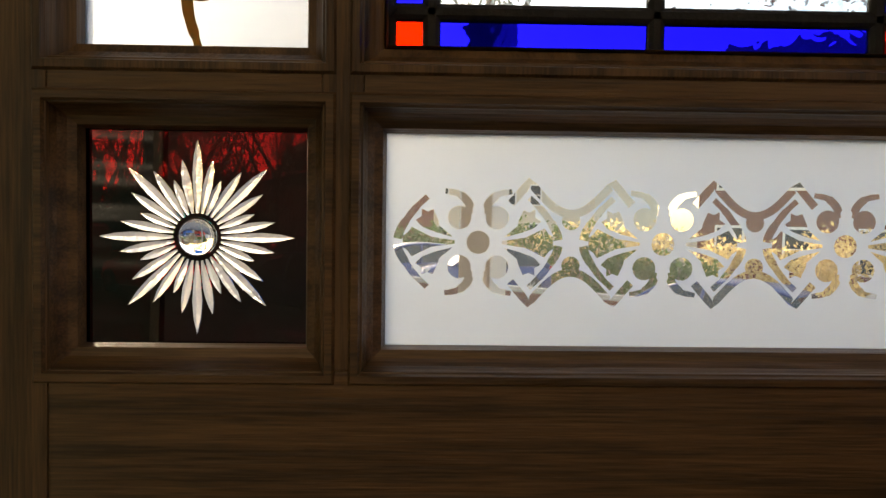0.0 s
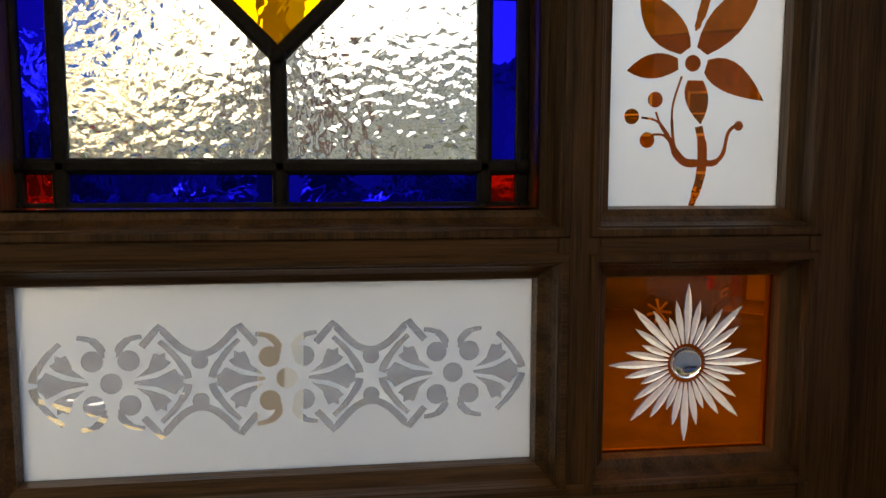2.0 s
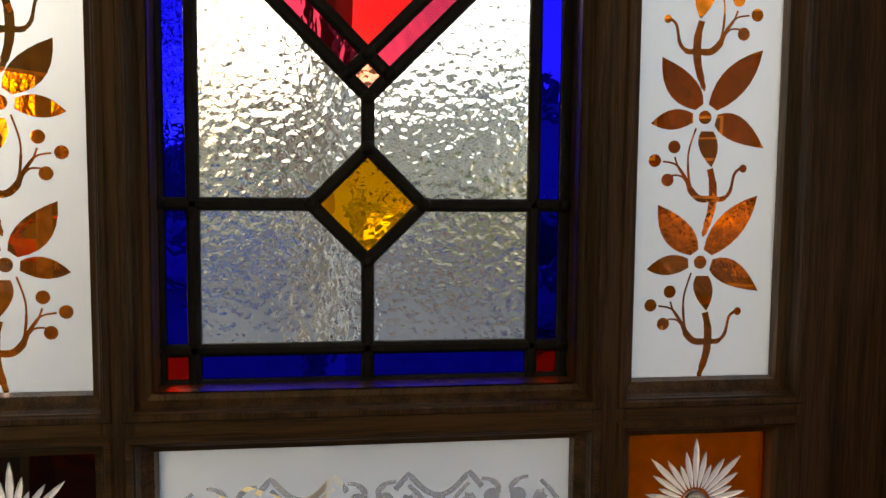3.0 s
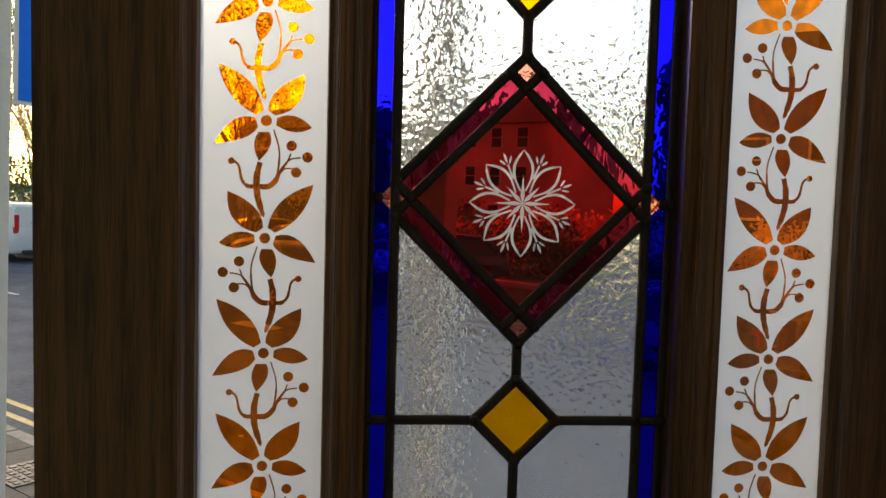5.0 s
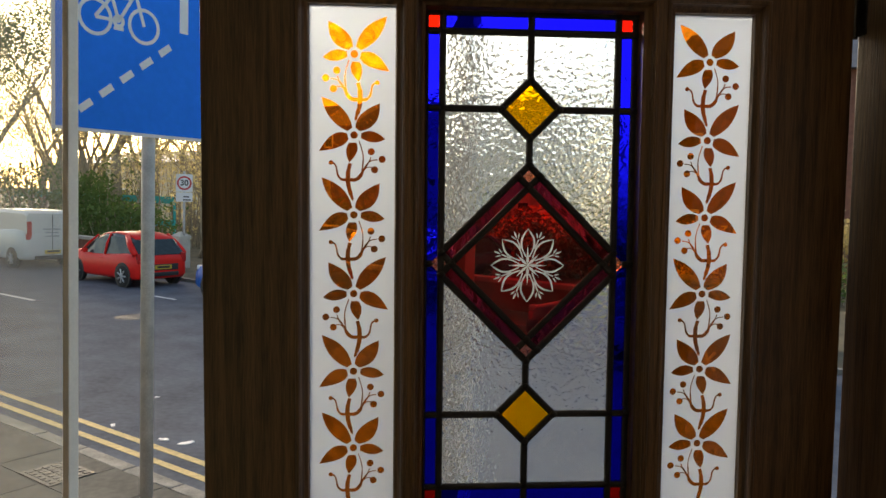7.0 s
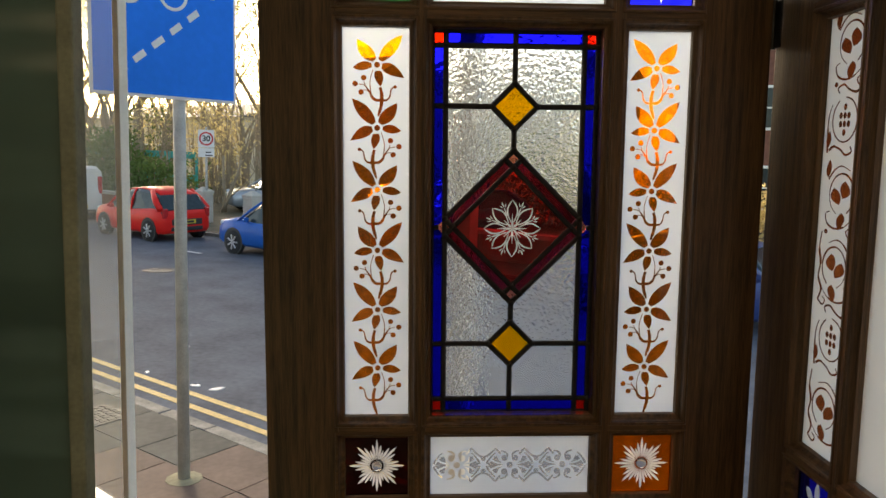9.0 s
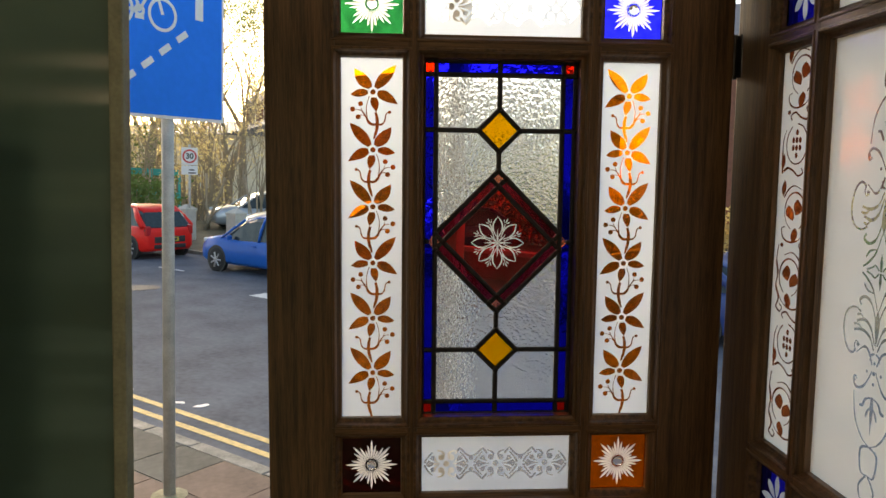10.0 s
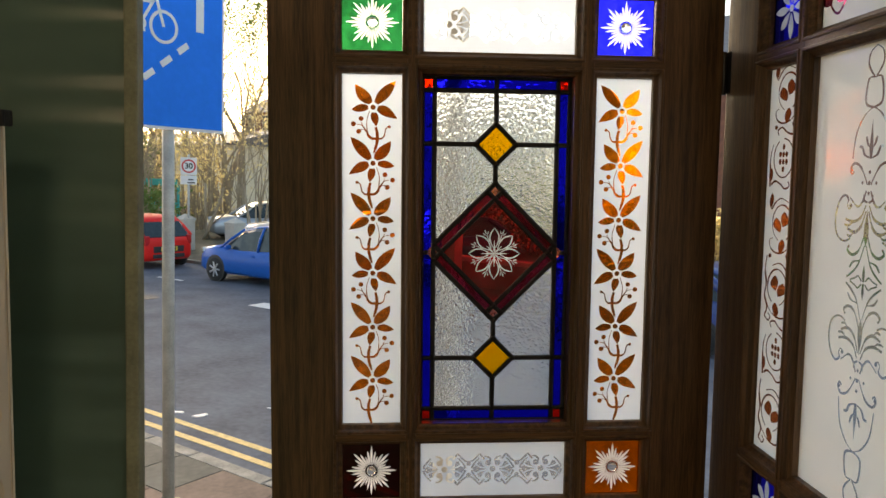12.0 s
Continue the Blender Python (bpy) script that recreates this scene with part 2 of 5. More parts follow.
def ribbon(pts, widths):
    """The outline of a line of changing width."""
    a, b = [], []
    for i, p in enumerate(pts):
        q, r = pts[max(i - 1, 0)], pts[min(i + 1, len(pts) - 1)]
        dx, dz = r[0] - q[0], r[1] - q[1]
        k = math.hypot(dx, dz) or 1
        w = widths[min(len(widths) - 1, int(i * len(widths) / len(pts)))] / 2
        a.append((p[0] - dz / k * w, p[1] + dx / k * w))
        b.append((p[0] + dz / k * w, p[1] - dx / k * w))
    return a + b[::-1]


def moved(shapes, x, z, k=1.0, flip=1.0):
    return [[(x + k * flip * px, z + k * pz) for px, pz in s] for s in shapes]


def spline(pts, n=6):
    """A smooth line through points (Catmull-Rom)."""
    out = []
    for i in range(len(pts) - 1):
        p0, p1, p2, p3 = pts[max(i - 1, 0)], pts[i], pts[i + 1], pts[min(i + 2, len(pts) - 1)]
        for k in range(n):
            t = k / n
            out.append(tuple(0.5 * (2 * b + (c - a) * t + (2 * a - 5 * b + 4 * c - d) * t * t + (3 * b - a - 3 * c + d) * t ** 3) for a, b, c, d in zip(p0, p1, p2, p3)))
    return out + [tuple(pts[-1])]


def etched_pane(parent, x0, x1, z0, z1, shapes, frost, clear, label, clear_label, outline=None):
    """A pane in which the shapes are left clear and the rest is frosted."""
    verts, faces = [], []
    for s in [outline or [(x0, z0), (x1, z0), (x1, z1), (x0, z1)]] + shapes:
        area = sum(a[0] * b[1] - b[0] * a[1] for a, b in zip(s, s[1:] + s[:1]))
        s = s if area > 0 else s[::-1]
        s = [(min(max(x, x0 + 1e-4), x1 - 1e-4), min(max(z, z0 + 1e-4), z1 - 1e-4)) for x, z in s] if faces and not outline else s
        faces.append(list(range(len(verts), len(verts) + len(s))))
        verts += [Vector(p) for p in s]
    v, _, f, _, _, of = delaunay_2d_cdt(verts, [], faces, 1, 1e-6)
    outlines = [[verts[i] for i in face] for face in faces[1:]]
    boxes = [(min(p.x for p in o), max(p.x for p in o), min(p.y for p in o), max(p.y for p in o)) for o in outlines]

    def cut_away(x, z):
        for o, (a, b, c, d) in zip(outlines, boxes):
            if a < x < b and c < z < d:
                turns = 0
                for p, q in zip(o, o[1:] + o[:1]):
                    if (p.y <= z) != (q.y <= z) and (p.x + (z - p.y) / (q.y - p.y) * (q.x - p.x)) > x:
                        turns += 1 if q.y > p.y else -1
                if turns:
                    return True
        return False

    clear_face = [cut_away(sum(v[i][0] for i in face) / len(face), sum(v[i][1] for i in face) / len(face)) for face in f]
    made = []
    for keep, mat, name, text in ((False, frost, "frosted_glass", label), (True, clear, "clear_pattern", clear_label)):
        if mat is None:
            continue
        b = bmesh.new()
        vs = {}
        for face, is_clear in zip(f, clear_face):
            if is_clear == keep:
                for i in face:
                    if i not in vs:
                        vs[i] = b.verts.new((v[i][0], 0, v[i][1]))
                b.faces.new([vs[i] for i in face])
        if b.faces:
            made.append(no_shadow(part(name, b, mat, made[0] if made else parent, text)))
            if mat is frost:
                made[-1].visible_shadow = True
        else:
            b.free()
    return made


# ---- patterns of the etched and cut glass ----
def flower_unit():
    """One flower with its berries and stem, centred on the flower, about 0.106 high."""
    k = 0.000552
    raw = [
        petal((-4, 17), (-16, 9), (-77, 89), (-27, 62), (-57, 40)),
        petal((3, 17), (14, 9), (61, 76), (17, 50), (51, 30)),
        petal((17, 5), (16, -7), (74, -9), (46, 9), (46, -17)),
        petal((-17, 4), (-13, -10), (-83, -39), (-52, 0), (-36, -29)),
        petal((-12, -18), (5, -18), (-11, -65), (-19, -40), (7, -40)),
        circle(0, 0, 9),
        ribbon(spline([(-9, -67), (-14, -90), (-13, -120), (-5, -148), (-2, -156)]), [9, 11, 11, 10, 7, 3]),
        ribbon(spline([(-51, -66), (-43, -74), (-38, -96), (-28, -106), (-14, -106), (4, -106), (16, -96), (21, -84)]), [4, 4, 5, 7, 8, 9, 9, 7]),
        ribbon(spline([(12, -14), (21, -44), (21, -70), (18, -90)]), [2.5, 3.5]),
        ribbon(spline([(19, -86), (34, -66), (40, -52)]), [4, 2.5]),
        ribbon(spline([(24, -78), (38, -62), (56, -58)]), [3, 2.5]),
        ribbon(spline([(20, -88), (30, -77), (43, -76)]), [3, 2.5]),
        circle(-55, -66, 5.5, 10), circle(41, -39, 8.5), circle(67, -57, 8.5), circle(49, -82, 8.5),
    ]
    return [[(x * k, z * k) for x, z in s] for s in raw]


def medallion():
    """One round ornament of the frieze, in metres from its middle."""
    out = [circle(0, 0, 6)]
    for sx in (-1, 1):
        for sz in (-1, 1):
            out.append(circle(sx * 9.6, sz * 12.6, 6))
            out.append(ribbon([(sx * x, sz * z) for x, z in spline([(3.8, 14.5), (5.2, 20), (10, 24.5), (17, 26)])], [2.2, 4.4, 4.2, 3, 2.6]))
            out.append([(sx * x, sz * z) for x, z in [(13, 2.6), (20, 8.5), (20.5, 11), (23, 16.5), (26, 15.4), (29, 16.8), (29, 13), (32, 11), (28.5, 7.5), (22, 5)]])
            out.append(ribbon([(sx * x, sz * z) for x, z in spline([(26, 23), (33, 16), (39.5, 6.5), (41, 1.5)])], [3, 3.6, 4.4, 4.6]))
        out.append([(sx * x, z) for x, z in [(12, 0.8), (24, 2.6), (34, 7.5), (36, 4.6), (38.5, 3), (38.5, -3), (36, -4.6), (34, -7.5), (24, -2.6), (12, -0.8)]])
    return [[(x * 0.001, z * 0.001) for x, z in s] for s in out]


def link_star():
    """The four-peaked outline between two ornaments, from its middle."""
    out = []
    for sz in (-1, 1):
        line = spline([(-31, 20), (-21.5, 31)], 3)[:-1] + spline([(-21.5, 31), (-10, 19), (0, 15), (10, 19), (21.5, 31)], 4)[:-1] + [(21.5, 31), (31, 20)]
        out.append([(x * 0.001, sz * z * 0.001) for x, z in ribbon(line, [4.2])])
        out.append([(x * 0.001, sz * z * 0.001) for x, z in circle(0, 11.5, 4.8)])
    return out


def frieze(x, z, gap=0.095):
    out = []
    for i in (-1, 0, 1):
        out += moved(medallion(), x + i * gap, z)
    for i in (-0.5, 0.5):
        out += moved(link_star(), x + i * gap, z)
    return out


def cut_star(x, z, k=0.0003):
    """Rays of a cut star: thirty-two lens-shaped cuts of four lengths, each a low ridge."""
    b = bmesh.new()
    for i in range(32):
        a = 2 * math.pi * i / 32
        long = (163, 131, 103, 132)[i % 4] * k
        wide = (8.2, 7.4, 6.4, 7.4)[i % 4] * k
        r0 = 40 * k
        u, w = (math.sin(a), math.cos(a)), (math.cos(a), -math.sin(a))
        rim, top = [], []
        for f, h in ((0, 0.25), (0.25, 0.75), (0.55, 1), (0.8, 0.7), (1, 0.02)):
            r = r0 + f * (long - r0)
            rim.append([b.verts.new((x + r * u[0] + s * h * wide * w[0], -0.0012, z + r * u[1] + s * h * wide * w[1])) for s in (-1, 1)])
            top.append(b.verts.new((x + r * u[0], -0.0012 - 0.0016 * h, z + r * u[1])))
        for j in range(4):
            b.faces.new((rim[j][0], top[j], top[j + 1], rim[j + 1][0]))
            b.faces.new((top[j], rim[j][1], rim[j + 1][1], top[j + 1]))
    return b


def lens(x, z, r, depth):
    b = bmesh.new()
    bmesh.ops.create_uvsphere(b, u_segments=20, v_segments=10, radius=1, matrix=Matrix.LocRotScale((x, -0.001, z), Euler((radians(90), 0, 0)), (r, r, depth)))
    return b


def star_outline(x, z, k=0.0003):
    out = [circle(x, z, 0.0098, 20)]
    for i in range(32):
        a = 2 * math.pi * i / 32
        long = (163, 131, 103, 132)[i % 4] * k
        wide = (8.2, 7.4, 6.4, 7.4)[i % 4] * k
        u, w, r0 = (math.sin(a), math.cos(a)), (math.cos(a), -math.sin(a)), 40 * k
        side = [(r0 + f * (long - r0), h * wide) for f, h in ((0, 0.25), (0.25, 0.75), (0.55, 1), (0.8, 0.7), (1, 0.02))]
        out.append([(x + r * u[0] + q * w[0], z + r * u[1] + q * w[1]) for r, q in side] + [(x + r * u[0] - q * w[0], z + r * u[1] - q * w[1]) for r, q in side[::-1]])
    return out


def star_pane(parent, x0, x1, z0, z1, mat, label):
    cx, cz = (x0 + x1) / 2, (z0 + z1) / 2
    pane = no_shadow(etched_pane(parent, x0, x1, z0, z1, star_outline(cx, cz), mat, None, label, "")[0])
    pane.name = "pane"
    part("cut_star", cut_star(cx, cz), CUT, pane, "white cut-glass star with thirty-two rays")
    no_shadow(part("lens", lens(cx, cz, 0.0098, 0.0022), LENS, pane, "round clear bull's-eye in the star", True))
    return pane


def rosette():
    """Cut rosette of the ruby lozenge: eight outlined petals, a small star and eight sprigs."""
    k = 0.00058
    shapes = []
    for i in range(8):
        a = math.pi * i / 4
        turn = lambda s, a=a: [(x * math.cos(a) + z * math.sin(a), -x * math.sin(a) + z * math.cos(a)) for x, z in s]  # noqa: E731
        for s in (-1, 1):
            edge = [(s * x, z) for x, z in spline([(4, 20), (14, 42), (14.5, 60), (8, 74), (0, 85)], 4)]
            shapes.append(turn(ribbon(edge, [3, 4.2, 4.2, 3.6, 2])))
        shapes.append(turn([(0, 0), (-3.4, 12), (0, 46 if i % 2 == 0 else 38), (3.4, 12)]))
        b = a + math.pi / 8
        twig = lambda s, b=b: [(x * math.cos(b) + z * math.sin(b), -x * math.sin(b) + z * math.cos(b)) for x, z in s]  # noqa: E731
        shapes.append(twig(ribbon([(0, 42), (0, 66)], [3])))
        for p, q in (((0, 68), (0, 86)), ((-3, 66), (-10, 78)), ((3, 66), (10, 78))):
            shapes.append(twig(leaf(p, q, ((p[0] + q[0]) / 2 - 2.6, (p[1] + q[1]) / 2), ((p[0] + q[0]) / 2 + 2.6, (p[1] + q[1]) / 2), 4)))
    return [[(x * k, z * k) for x, z in s] for s in shapes]


def came(b, p, q, width=0.0094, y=-0.0045, thick=0.009):
    """A lead strip with rounded shoulders between two points of the panel."""
    d = Vector((q[0] - p[0], q[1] - p[1]))
    e, n = d.normalized(), Vector((-d.y, d.x)).normalized()
    prof = [(-0.5, 0.25), (-0.42, 0.62), (-0.2, 0.95), (0.2, 0.95), (0.42, 0.62), (0.5, 0.25), (0.5, -0.3), (-0.5, -0.3)]
    rings = []
    for c in (Vector(p) - 0.3 * width * e, Vector(q) + 0.3 * width * e):
        rings.append([b.verts.new((c.x + n.x * u * width, 0.0015 - v * thick * 0.5, c.y + n.y * u * width)) for u, v in prof])
    for i in range(8):
        j = (i + 1) % 8
        b.faces.new((rings[0][i], rings[0][j], rings[1][j], rings[1][i]))
    b.faces.new(rings[0])
    b.faces.new(rings[1][::-1])


def leaded_panel(door, cx, cz):
    """The middle light: clear rippled quarries, blue border, yellow and ruby lozenges, all in lead."""
    panel = part("leaded_panel", box(cx - 0.147, cx - 0.1418, -0.0015, 0.004, cz - 0.335, cz + 0.335), LEAD, door, "leaded stained-glass panel with blue border and ruby lozenge")

    def pane(points, mat, label=""):
        return no_shadow(part("pane", prism([(cx + x, cz + z) for x, z in points], 0.0, 0.003), mat, panel, label))

    ui, uo, vi, vo, h, s, big, inn = 0.1175, 0.1405, 0.3065, 0.331, 0.2062, 0.0388, 0.1325, 0.1033
    for a in (-1, 1):
        for c in (-1, 1):
            pane([(a * ui, c * vi), (0, c * vi), (0, c * (h + s)), (a * s, c * h), (a * ui, c * h)], CLEAR_RIPPLE, "clear rippled quarry")
            pane([(a * ui, c * h), (a * s, c * h), (0, c * (h - s)), (0, c * big), (a * ui, c * (big - ui))], CLEAR_RIPPLE, "clear rippled quarry")
            pane([(a * ui, c * vi), (a * uo, c * vi), (a * uo, c * h), (a * ui, c * h)], BLUE_RIPPLE, "cobalt blue border piece")
            pane([(a * ui, c * h), (a * uo, c * h), (a * uo, 0), (a * big, 0), (a * ui, c * (big - ui))], BLUE_RIPPLE, "cobalt blue border piece")
            pane([(a * ui, c * vi), (0, c * vi), (0, c * vo), (a * ui, c * vo)], BLUE_RIPPLE, "cobalt blue border piece")
            pane([(a * ui, c * vi), (a * uo, c * vi), (a * uo, c * vo), (a * ui, c * vo)], RED_RIPPLE, "small red corner square")
            pane([(0, c * inn), (a * inn, 0), (a * ui, c * 0.0148), (a * 0.0148, c * ui)], MAUVE_RIPPLE, "mauve band piece")
    for c in (-1, 1):
        pane([(0, c * h + s), (s, c * h), (0, c * h - s), (-s, c * h)], YELLOW_RIPPLE, "yellow lozenge")
        for x, z in ((0, c * ui), (c * ui, 0)):
            pane([(x, z + 0.0148), (x + 0.0148, z), (x, z - 0.0148), (x - 0.0148, z)], PINK_RIPPLE, "small pink square")
    cuts = moved(rosette(), cx, cz - 0.002)
    ruby = no_shadow(etched_pane(panel, cx, cx, cz, cz, cuts, RUBY_BRIGHT, None, "ruby lozenge of flashed glass", "", [(cx, cz - inn), (cx + inn, cz), (cx, cz + inn), (cx - inn, cz)])[0])
    ruby.name = "pane"
    b = bmesh.new()
    for sh in cuts:
        prism(sh, -0.0012, 0.0004, b)
    part("rosette", b, CUT, ruby, "white cut rosette with eight petals")
    lines = []
    for a in (-1, 1):
        lines += [((a * ui, -vo), (a * ui, vo)), ((a * uo, -vo), (a * uo, vo)), ((-uo, a * vi), (uo, a * vi)), ((-uo, a * vo), (uo, a * vo))]
        lines += [((s, a * h), (uo, a * h)), ((-s, a * h), (-uo, a * h)), ((0, a * big), (0, a * (h - s))), ((0, a * (h + s)), (0, a * vo))]
        for c in (-1, 1):
            lines += [((0, a * h + c * s), (s, a * h)), ((0, a * h + c * s), (-s, a * h))]
            lines += [((0, a * big), (c * ui, a * (big - ui))), ((0, a * inn), (c * inn, 0))]
            lines += [((a * 0.0148, c * ui), (0, c * inn)), ((a * ui, c * 0.0148), (a * inn, 0))]
        lines += [((a * big, 0), (a * uo, 0))]
    for p, q in lines:
        b = bmesh.new()
        came(b, (cx + p[0], cz + p[1]), (cx + q[0], cz + q[1]))
        part("came", b, LEAD, panel)
    b = bmesh.new()
    joints = {(round(x, 3), round(z, 3)) for pq in lines for x, z in pq}
    for x, z in sorted(joints):
        bmesh.ops.create_icosphere(b, subdivisions=1, radius=1, matrix=Matrix.LocRotScale((cx + x, -0.003, cz + z), Euler((0, 0.5, 0)), (0.0058, 0.0022, 0.0058)))
    part("solder_joint", b, LEAD, panel, "lumpy solder joints on the lead", True)
    return panel


# ---- doors ----
COLS = ((-0.288, -0.176), (-0.138, 0.147), (0.189, 0.297))
ROWS = ((0.922, 1.031), (1.071, 1.734), (1.775, 1.879))
EDGE_L, EDGE_R, TALL = -0.420, 0.425, 1.99


def moulding(parent, x0, x1, z0, z1, deep=-0.002):
    """A mitred ovolo bead round a pane, on both faces."""
    b = bmesh.new()
    prof = [(-0.001, deep), (0.0005, -0.0085), (0.0045, -0.0105), (0.0075, -0.0145), (0.0095, -0.0205), (0.011, -0.0238), (0.0145, -0.0238), (0.016, -0.0215)]
    for s in (1, -1):
        rings = [[b.verts.new((x, s * y, z)) for x, z in ((x0 - o, z0 - o), (x1 + o, z0 - o), (x1 + o, z1 + o), (x0 - o, z1 + o))] for o, y in prof]
        for r, q in zip(rings, rings[1:]):
            for i in range(4):
                j = (i + 1) % 4
                b.faces.new((r[i], r[j], q[j], q[i]))
    part("moulding", b, WOOD_UP if z1 - z0 > x1 - x0 else WOOD_ACROSS, parent)


def door_frame(door, foot=0.004):
    """Stiles, muntins, rails and lower panels of a nine-light door."""
    o, y = 0.009, 0.0218
    z_lock, z_top = ROWS[0][0] - o, ROWS[2][1] + o
    part("stile", box(EDGE_L, COLS[0][0] - o, -y, y, foot, TALL, 0.002), WOOD_UP, door)
    part("stile", box(COLS[2][1] + o, EDGE_R, -y, y, -0.016, TALL, 0.002), WOOD_UP, door)
    inner = (COLS[0][0] - o, COLS[2][1] + o)
    part("top_rail", box(*inner, -y, y, z_top, TALL, 0.0015), WOOD_ACROSS, door)
    part("lock_rail", box(*inner, -y, y, 0.70, z_lock, 0.0015), WOOD_ACROSS, door)
    part("bottom_rail", box(*inner, -y, y, 0.004, 0.24, 0.0015), WOOD_ACROSS, door)
    for a, c in ((0, 1), (1, 2)):
        part("muntin", box(COLS[a][1] + o, COLS[c][0] - o, -y, y, z_lock, z_top, 0.001), WOOD_UP, door)
        for k in range(3):
            part("glazing_rail", box(COLS[k][0] - o, COLS[k][1] + o, -y, y, ROWS[a][1] + o, ROWS[c][0] - o, 0.001), WOOD_ACROSS, door)
    part("muntin", box(-0.045, 0.055, -y, y, 0.24, 0.70, 0.001), WOOD_UP, door)
    for x0, x1 in ((inner[0], -0.045), (0.055, inner[1])):
        part("lower_panel", box(x0 - 0.002, x1 + 0.002, -0.008, 0.008, 0.238, 0.702, 0.002), WOOD_UP, door)
        moulding(door, x0 + 0.014, x1 - 0.014, 0.254, 0.686)
    for x0, x1 in COLS:
        for z0, z1 in ROWS:
            moulding(door, x0, x1, z0, z1, 0.011 if z1 - z0 > 0.3 and x1 - x0 > 0.2 else -0.002)


def flower_strip(door, x0, x1, z0, z1, flip):
    shapes = []
    for i in range(6):
        side = flip * (-1 if i in (0, 3) else 1)
        shapes += moved(flower_unit(), (x0 + x1) / 2 + 0.002 * flip, 1.6725 - i * 0.1035, 0.985, side)
    etched_pane(door, x0, x1, z0, z1, shapes, FROST, AMBER, "white frosted side pane", "clear amber flower trail")


def stained_glass_door():
    door = thing("panelled_door", "dark-stained pine door with leaded stained glass and etched panes", "door")
    door_frame(door)
    flower_strip(door, *COLS[0], *ROWS[1], 1)
    flower_strip(door, *COLS[2], *ROWS[1], -1)
    for row in (0, 2):
        etched_pane(door, *COLS[1], *ROWS[row], frieze(0.005, sum(ROWS[row]) / 2 - 0.001), FROST, CLEAR, "white frosted pane", "clear etched frieze of linked medallions")
    star_pane(door, *COLS[0], *ROWS[0], RUBY, "dark ruby corner pane with a cut star")
    star_pane(door, *COLS[2], *ROWS[0], ORANGE, "orange corner pane with a cut star")
    star_pane(door, *COLS[0], *ROWS[2], GREEN, "green corner pane with a cut star")
    star_pane(door, *COLS[2], *ROWS[2], COBALT, "cobalt blue corner pane with a cut star")
    leaded_panel(door, 0.0025, 1.401).location.y = 0.012
    return door


def scroll_unit(flip):
    """A leafy roundel of the narrow side pane with the scrolls under it."""
    arc = [(31 * math.sin(a), 40 * math.cos(a)) for a in (math.radians(k) for k in range(-160, 151, 31))]
    s = [
        ribbon(spline(arc, 3), [2, 3.2, 4.2, 3]),
        leaf((-20, 12), (-4, -20), (-31, -8), (0, 0)), leaf((3, -8), (8, 26), (-6, 14), (26, 4)), leaf((3, -34), (-2, -68), (15, -47), (-11, -50)),
        ribbon(spline([(38, 66), (42, 34), (36, 4), (40, -24), (30, -48), (38, -70)]), [3, 6, 4, 6, 4]),
        ribbon(spline([(30, -44), (12, -60), (-12, -66), (-32, -58), (-38, -40), (-28, -34)]), [2, 4, 4, 3, 2]),
        ribbon(spline([(38, -70), (24, -78), (18, -68), (26, -62)]), [4, 3, 2.5]), circle(-34, -74, 5, 8),
        leaf((-38, 30), (-36, 66), (-46, 46), (-28, 50)), ribbon(spline([(-36, 28), (-22, 46), (-4, 54), (18, 46)]), [4, 3, 2]),
    ]
    return [[(x * 0.00105 * flip, z * 0.0008) for x, z in p] for p in s]


def wheel_unit():
    """A round flower of twelve petals in a ring, with curls above and below."""
    s = [ribbon(spline([(31 * math.sin(a), 42 * math.cos(a)) for a in (2 * math.pi * k / 12 for k in range(12))], 2), [3])]
    for x in (-10, 0, 10):
        for z in (-24, -8, 8, 24):
            if x == 0 or abs(z) < 20:
                s.append([(x + u * 0.75, z + v * 1.1) for u, v in circle(0, 0, 6, 8)])
    for f in (-1, 1):
        s.append(ribbon(spline([(f * 36, f * 58), (f * 24, f * 50), (f * 6, f * 56), (f * -8, f * 66), (f * -22, f * 60), (f * -18, f * 50)]), [5, 4, 4, 3]))
        s += [leaf((f * 36, f * 20), (f * 40, f * 54), (f * 30, f * 38), (f * 46, f * 36)), ribbon(spline([(f * 40, f * 62), (f * 42, 0), (f * 34, f * -30)]), [5, 3, 2])]
    return [[(x * 0.00105, z * 0.0008) for x, z in p] for p in s]


